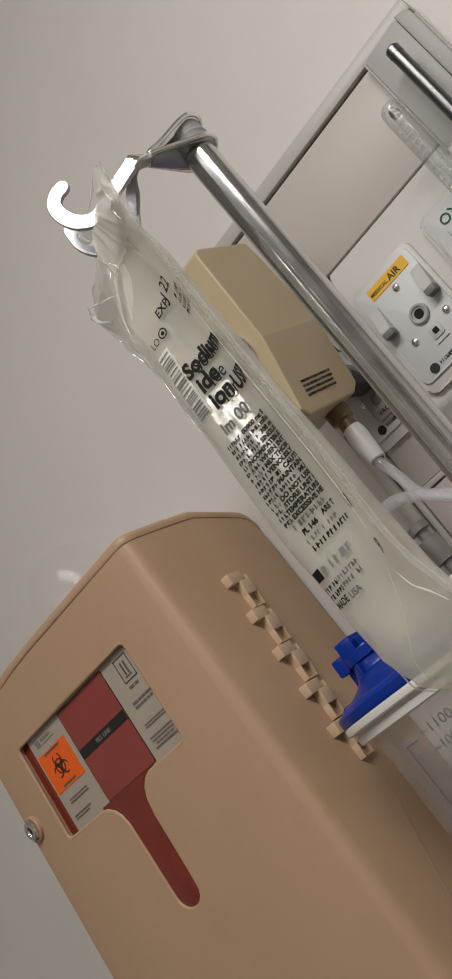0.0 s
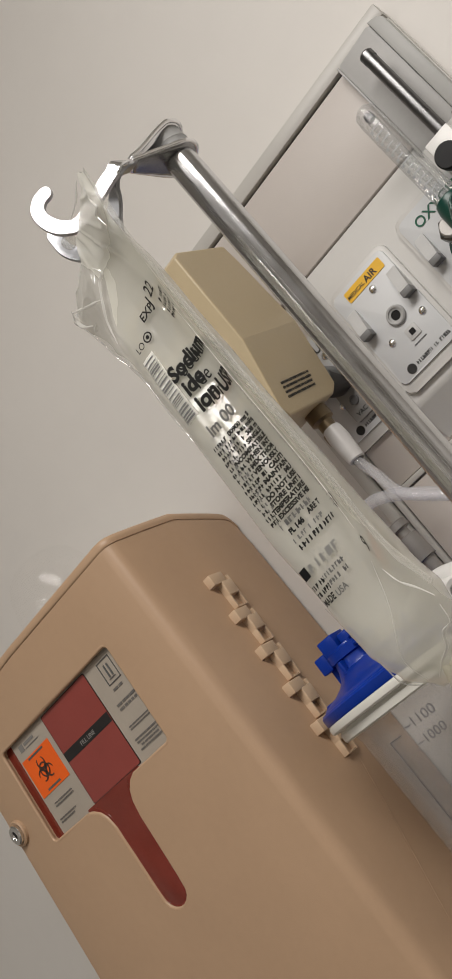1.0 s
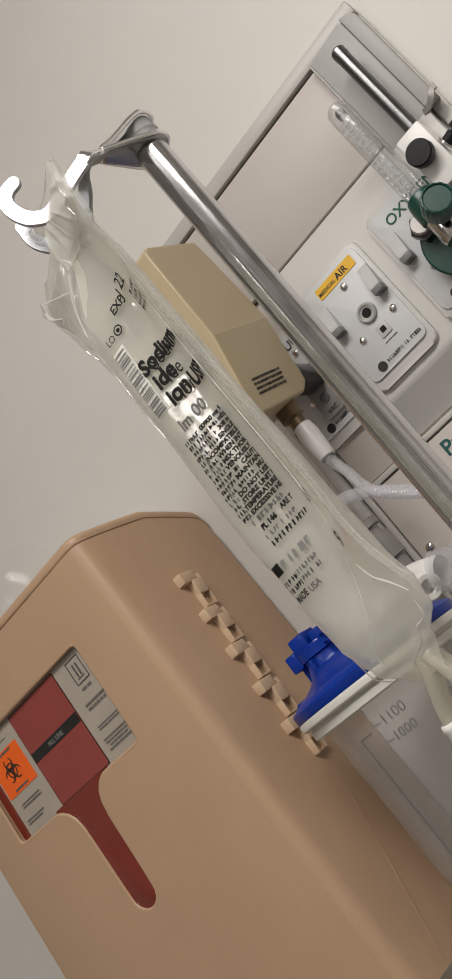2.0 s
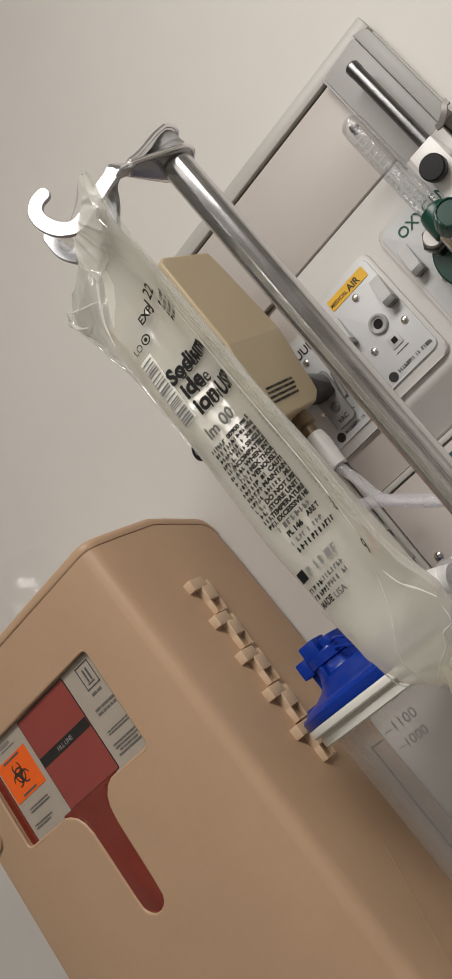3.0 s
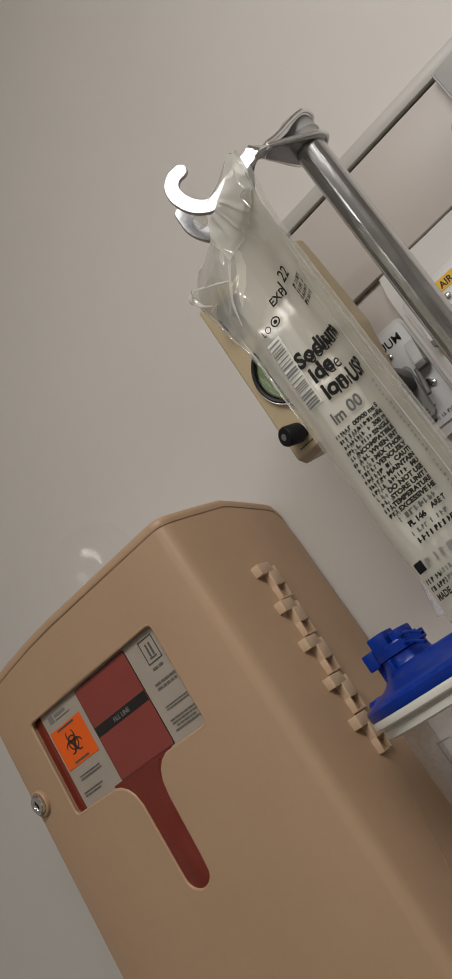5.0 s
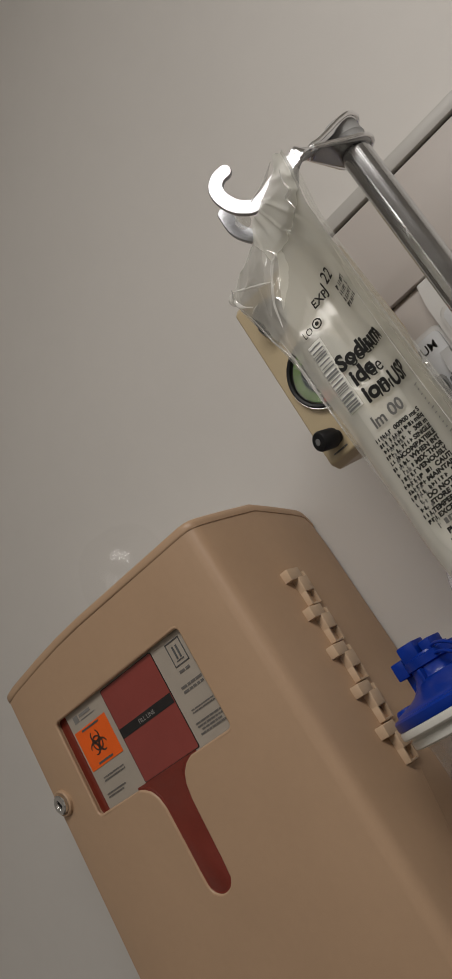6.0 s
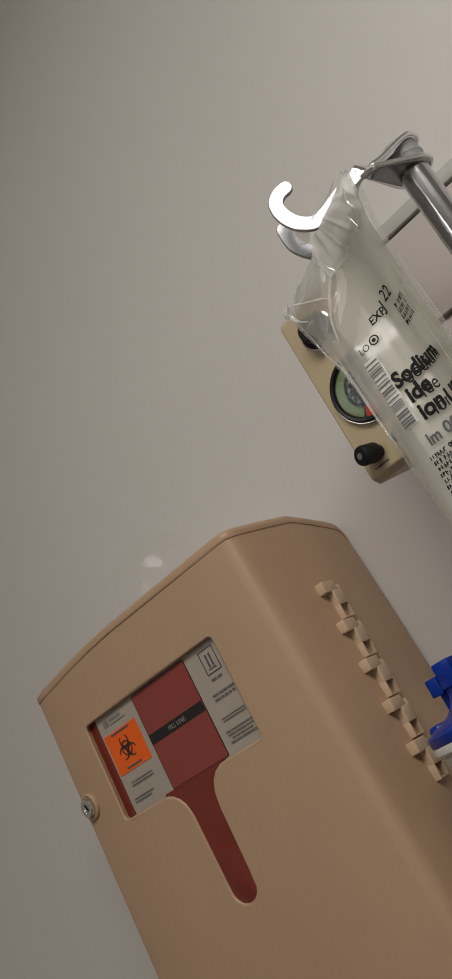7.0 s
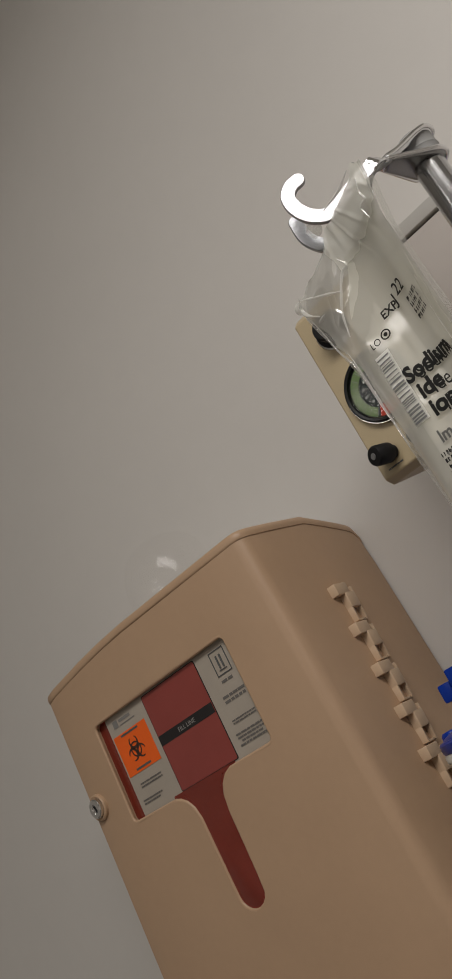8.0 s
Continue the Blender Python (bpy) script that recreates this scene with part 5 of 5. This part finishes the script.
# the film is doubled where it is gathered over the hook, and folded over on the far wing
def film_patch(name, s0, s1, z0, z1, ragged, mat, label, seed):
    bm = bmesh.new()
    rows = []
    for i in range(56):
        row = []
        for j in range(60):
            s = s0 + (s1 - s0) * j / 59
            low = z0 - ragged * (0.5 + noise.noise(Vector((s * 14, seed, 0))))
            z = min(low + (z1 - low) * i / 55, 1.6569)
            p = bag_front(max(0, s), z)
            edge = ease(min(j / 8, (59 - j) / 8, i / 10))
            ray = math.atan2((s - 0.62) * 0.09, 1.674 - z)
            wave = 0.0007 * noise.noise(Vector((ray * 1.6, z * 16, seed))) + 0.0008 * ridge(ray * 0.9, z * 10, seed + 3)
            row.append(bm.verts.new(lifted(p + swell(p, z) + NORMAL * (0.0006 + crumple(p, z) + (0.0009 + wave) * edge))))
        rows.append(row)
    for a, b in zip(rows, rows[1:]):
        for k in range(59):
            bm.faces.new((a[k], a[k + 1], b[k + 1], b[k]))
    part(name, bm, mat, bag, label, angle=180)


film_patch("gathered_film", 0.46, 0.985, 1.6400, 1.6569, 0.003, BAG_TENT, "crumpled clear film gathered at hook", 1.0)
# white strips along the film's pinched folds: their highlights put into the colour
def at_u(u, z):
    """The place on the printed side that lies u metres along the bag's chord."""
    lo, hi = 0.0, 1.0
    for _ in range(24):
        mid = (lo + hi) / 2
        p = bag_front(mid, z)
        if (p - Vector((0.343, -0.223, z))).dot(CHORD) < u:
            lo = mid
        else:
            hi = mid
    return p


def crease(points, width):
    pts = []
    for u, z in points:
        p = at_u(u, min(z, 1.6565))
        pts.append(p + swell(p, p.z) + NORMAL * (crumple(p, p.z) + 0.0022) + Vector((0, 0, z - p.z)))
    bm = bmesh.new()
    line = spline(pts, 7)
    rows = []
    for i, p in enumerate(line):
        way = (line[min(i + 1, len(line) - 1)] - line[max(i - 1, 0)]).normalized()
        side = way.cross(NORMAL).normalized()
        w = width * (0.25 + 0.75 * math.sin(math.pi * (i + 0.5) / len(line))) * (0.8 + 0.5 * noise.noise(p * 180))
        rows.append([bm.verts.new(p + side * (w * a) + NORMAL * (w * b)) for a, b in ((-1, -0.5), (-0.45, 0.25), (0, 0.55), (0.45, 0.25), (1, -0.5))])
    for a, b in zip(rows, rows[1:]):
        for k in range(4):
            bm.faces.new((a[k], a[k + 1], b[k + 1], b[k]))
    part("crease", bm, BAG_GLINT, bag, angle=180)


crease([(-0.0380, 1.6510), (-0.0232, 1.6414), (-0.0074, 1.6314)], 0.0010)
crease([(-0.0357, 1.6508), (-0.0408, 1.6483), (-0.0395, 1.6428), (-0.0328, 1.6366)], 0.0014)
crease([(-0.0009, 1.6437), (0.0010, 1.6385), (-0.0032, 1.6375), (-0.0074, 1.6314), (-0.0125, 1.6231), (-0.0148, 1.6120)], 0.0013)
crease([(-0.0367, 1.6358), (-0.0289, 1.6350)], 0.0013)
crease([(0.0375, 1.6588), (0.0250, 1.6591), (0.0101, 1.6625)], 0.0007)
crease([(0.0394, 1.6522), (0.0370, 1.6469), (0.0379, 1.6424), (0.0319, 1.6431), (0.0336, 1.6360)], 0.0010)
crease([(-0.0405, 1.6460), (-0.0425, 1.6317), (-0.0423, 1.6199), (-0.0418, 1.6073), (-0.0400, 1.5850), (-0.0370, 1.5600)], 0.0009)
for fold, width in (([(0.0385, 1.4580), (0.0433, 1.4506), (0.0515, 1.4440), (0.0560, 1.4390)], 0.0006), ([(0.0346, 1.4628), (0.0273, 1.4469), (0.0134, 1.4306), (0.0092, 1.4190)], 0.0004),
                    ([(-0.0188, 1.4651), (-0.0215, 1.4468), (-0.0155, 1.4310), (-0.0084, 1.4235), (0.0025, 1.4180)], 0.0006),
                    ([(0.0550, 1.4360), (0.0530, 1.4300), (0.0450, 1.4287), (0.0400, 1.4244), (0.0291, 1.4218), (0.0160, 1.4180)], 0.0008),
                    ([(0.0330, 1.5900), (0.0325, 1.5600), (0.0335, 1.5300), (0.0370, 1.5000), (0.0400, 1.4750)], 0.0004)):
    crease(fold, width)
crease([(-0.0340, 1.6150), (-0.0330, 1.6000), (-0.0300, 1.5800), (-0.0285, 1.5600)], 0.0006)
# two ports at the bottom
part("outlet_port", hose([(0.3625, -0.2360, 1.4200), (0.3600, -0.2350, 1.4120), (0.3555, -0.2330, 1.4030), (0.3532, -0.2318, 1.3960)], 0.0034, 18), PORT, bag, "pale yellow outlet port")
part("port_cap", lathe([(0.0040, 0), (0.0044, 0.0008), (0.0044, 0.0026), (0.0039, 0.0034), (0.0039, 0.0095), (0.0035, 0.0104), (0, 0.0104)], 24, towards((0.3532, -0.2316, 1.3975), (-0.12, 0.06, -1))), WHITE, bag, "white twist cap")
part("outlet_port", hose([(0.3690, -0.2425, 1.4200), (0.3720, -0.2440, 1.4130), (0.3750, -0.2455, 1.4060), (0.3850, -0.2500, 1.3900)], 0.0036, 18), PORT, bag)


def on_bag(bm, s0, z0, width, tilt=0.0, lift=0.0013):
    """Lays a flat x, y drawing on the bag's printed side, from share s0 and height z0; width: metres per unit share."""
    for v in bm.verts:
        z = z0 + v.co.y + tilt * v.co.x
        p = bag_front(s0 + v.co.x / width, z)
        mid = Vector((0.350, -0.215, z))
        v.co = p + (p - mid).normalized() * lift + swell(p, z) + NORMAL * crumple(p, z)
    return bm


def fine(bm, longest=0.003):
    es = [e for e in bm.edges if e.calc_length() > longest]
    if es:
        bmesh.ops.triangulate(bm, faces=bm.faces)
    for _ in range(3):
        es = [e for e in bm.edges if e.calc_length() > longest]
        if not es:
            break
        bmesh.ops.subdivide_edges(bm, edges=es, cuts=1)
        bmesh.ops.triangulate(bm, faces=bm.faces)
    return bm


WID = 0.084
BAGINK = material("bag_ink", (0.010, 0.010, 0.010), 0.7, vary=0.2, scale=120)
BAGINK.node_tree.nodes["Principled BSDF"].inputs["Specular IOR Level"].default_value = 0.2


def bag_text(text, s0, z, size, squeeze=1.0, bold=0.0002, mat=None, end=None):
    """Text on the bag from share s0, or ending at share end; returns where it starts."""
    bm = letters(text, size, 0.0, bold=bold, squeeze=squeeze)
    if end is not None:
        s0 = end - max(v.co.x for v in bm.verts) / WID
    part("lettering", on_bag(fine(bm, 0.005), s0, z, WID), mat or BAGINK, bag)
    return s0


for word, s0, z in (("Sodium", 0.455, 1.5755), ("ide", 0.475, 1.5662), ("ion", 0.480, 1.5570)):
    bag_text(word, s0, z, 0.0104, 0.74, 0.00045)
    # Thinner second copy: the word's refracted double, drawn as print.
    bag_text(word, s0 + 0.055, z - 0.0016, 0.0098, 0.66, 0.0)
bag_text("USP", 0.612, 1.5552, 0.0108, 0.54, 0.00042)
bag_text("lm 00", 0.44, 1.5462, 0.0078, 0.74, 0.0002, INKGREY)
bag_text("EXP", 0.515, 1.6065, 0.0054, 0.85, 0.00012)
bag_text("J", 0.605, 1.6075, 0.0078, 0.8, 0.0001)
bag_text("22", 0.638, 1.6100, 0.0080, 0.8, 0.0001)
bag_text("LO", 0.385, 1.5990, 0.0046, 0.9, 0.0)
bag_text("USA", 0.470, 1.4632, 0.0038, 0.8, 0.0001, INKGREY)
bag_text("8", 0.735, 1.4870, 0.0095, 0.8, 0.0)
bag_text("9", 0.785, 1.4660, 0.0095, 0.8, 0.0)


def bag_bars(x0, x1, z, h, seed, rows, step, s0, gap=0.25):
    return on_bag(fine(turned((word_bars(x0, x1, z, h, seed, 0, rows, step, gap=gap) if h > 0.006 else letter_bars(x0, x1, z, h, seed, rows, step, gap)), Matrix(((1, 0, 0, 0), (0, 0, 1, 0), (0, 0, 0, 0), (0, 0, 0, 1)))), 0.006), s0, 0, WID)


# the readable ends of the small print; what comes before them is only bars
lines = ["00900 mg S", "mEq", "308 m", "SINGLE", "INCOMPATIBLE", "WHEN INT", "MIX THOR", "VENOUSLY", "CAUTI", "MAINTAIN", "MU", "DO NOT USE", "STORE UNIT I", "TEMPERATURE", "EXCESSIVE HE"]
for k, line in enumerate(lines):
    z = 1.5410 - 0.00285 * k
    s = bag_text(line, 0, z, 0.0028, 0.84, 0.00016, end=0.640)
    first = 0.405 + 0.010 * ((k * 7) % 5) / 5
    part("small_print", bag_bars(0, (s - first) * WID - 0.0012, z, 0.0018, 40 + k, 1, 0.003, first, 0.3), BAGINK, bag)
    # Grey ghost row: the bars' double image drawn as ink.
    part("small_print", bag_bars(0, (s - first) * WID * 0.4, z - 0.0007, 0.0016, 70 + k, 1, 0.003, first + 0.03, 0.3), INKGREY, bag)
tagged(part("small_print", bag_bars(0, 0.014, 1.4975, 0.0024, 32, 1, 0.0032, 0.44), INKGREY, bag), kind="stuff")
bag_text("PL 146", 0.46, 1.4938, 0.0032, 0.76, 0.00020)
bag_text("ARE T", 0.57, 1.4945, 0.0032, 0.72, 0.00014)
tagged(part("small_print", bag_bars(0, 0.013, 1.4900, 0.0020, 36, 1, 0.0034, 0.45), INKGREY, bag), kind="stuff")
tagged(part("small_print", bag_bars(0, 0.018, 1.4862, 0.0024, 38, 1, 0.0034, 0.455), BAGINK, bag), kind="stuff")
tagged(part("small_print", bag_bars(0, 0.009, 1.4712, 0.0021, 33, 2, 0.0034, 0.355), BAGINK, bag), kind="stuff")
tagged(part("small_print", bag_bars(0, 0.010, 1.4716, 0.0020, 39, 2, 0.0034, 0.460), INKGREY, bag), kind="stuff")
bag_text("MADE", 0.36, 1.4636, 0.0040, 0.75, 0.00014)
part("maker_bar", on_bag(fine(bm_box((0, 1.4765, 0), (0.0050, 1.4812, 0.0002)), 0.004), 0.350, 0, WID), BAGINK, bag)
tagged(part("maker_bar", bag_bars(0, 0.0130, 1.4768, 0.0036, 35, 1, 0.01, 0.425, 0.3), material("ink_faded", (0.20, 0.20, 0.19), 0.5), bag), kind="stuff")
tagged(part("small_print", bag_bars(0, 0.011, 1.6040, 0.0022, 35, 4, 0.0031, 0.675), BAGINK, bag), kind="stuff")
tg = bmesh.new()
for r0, r1 in ((0.0017, 0.0023), (0, 0.0009)):
    n = 20
    a = [tg.verts.new((r1 * math.cos(2 * math.pi * k / n), r1 * math.sin(2 * math.pi * k / n), 0)) for k in range(n)]
    if r0:
        b = [tg.verts.new((r0 * math.cos(2 * math.pi * k / n), r0 * math.sin(2 * math.pi * k / n), 0)) for k in range(n)]
        for k in range(n):
            tg.faces.new((a[k], a[(k + 1) % n], b[(k + 1) % n], b[k]))
    else:
        tg.faces.new(a)
ticks = bmesh.new()
for k in range(26):
    wide = 0.0026 if k % 5 == 0 else 0.0014
    bm_box((0, 1.5490 - 0.0024 * k, 0), (wide, 1.5495 - 0.0024 * k, 0.0001), bm=ticks)
tagged(part("scale_ticks", on_bag(fine(ticks, 0.006), 0.715, 0, WID), INKGREY, bag), kind="stuff")
part("target_mark", on_bag(tg, 0.485, 1.6010, WID), BAGINK, bag)
rnd = random.Random(9)
bc = bmesh.new()
z = 1.5940
while z > 1.5600:
    h = rnd.choice((0.0004, 0.0006, 0.0009))
    bm_box((0, z - h, 0), (0.0066, z, 0.0001), bm=bc)
    z -= h + rnd.choice((0.0006, 0.0011, 0.0016))
tagged(part("barcode", on_bag(fine(bc, 0.006), 0.365, 0, WID, 0, 0.0010), material("barcode_ink", (0.30, 0.30, 0.305), 0.5), bag), kind="stuff")
bl = bm_box((-0.0006, 1.5585, 0), (0.0072, 1.5955, 0.0001))
part("barcode_label", on_bag(fine(bl, 0.004), 0.365, 0, WID, 0, 0.0006), BARCODE_WHITE, bag, "pale barcode strip")
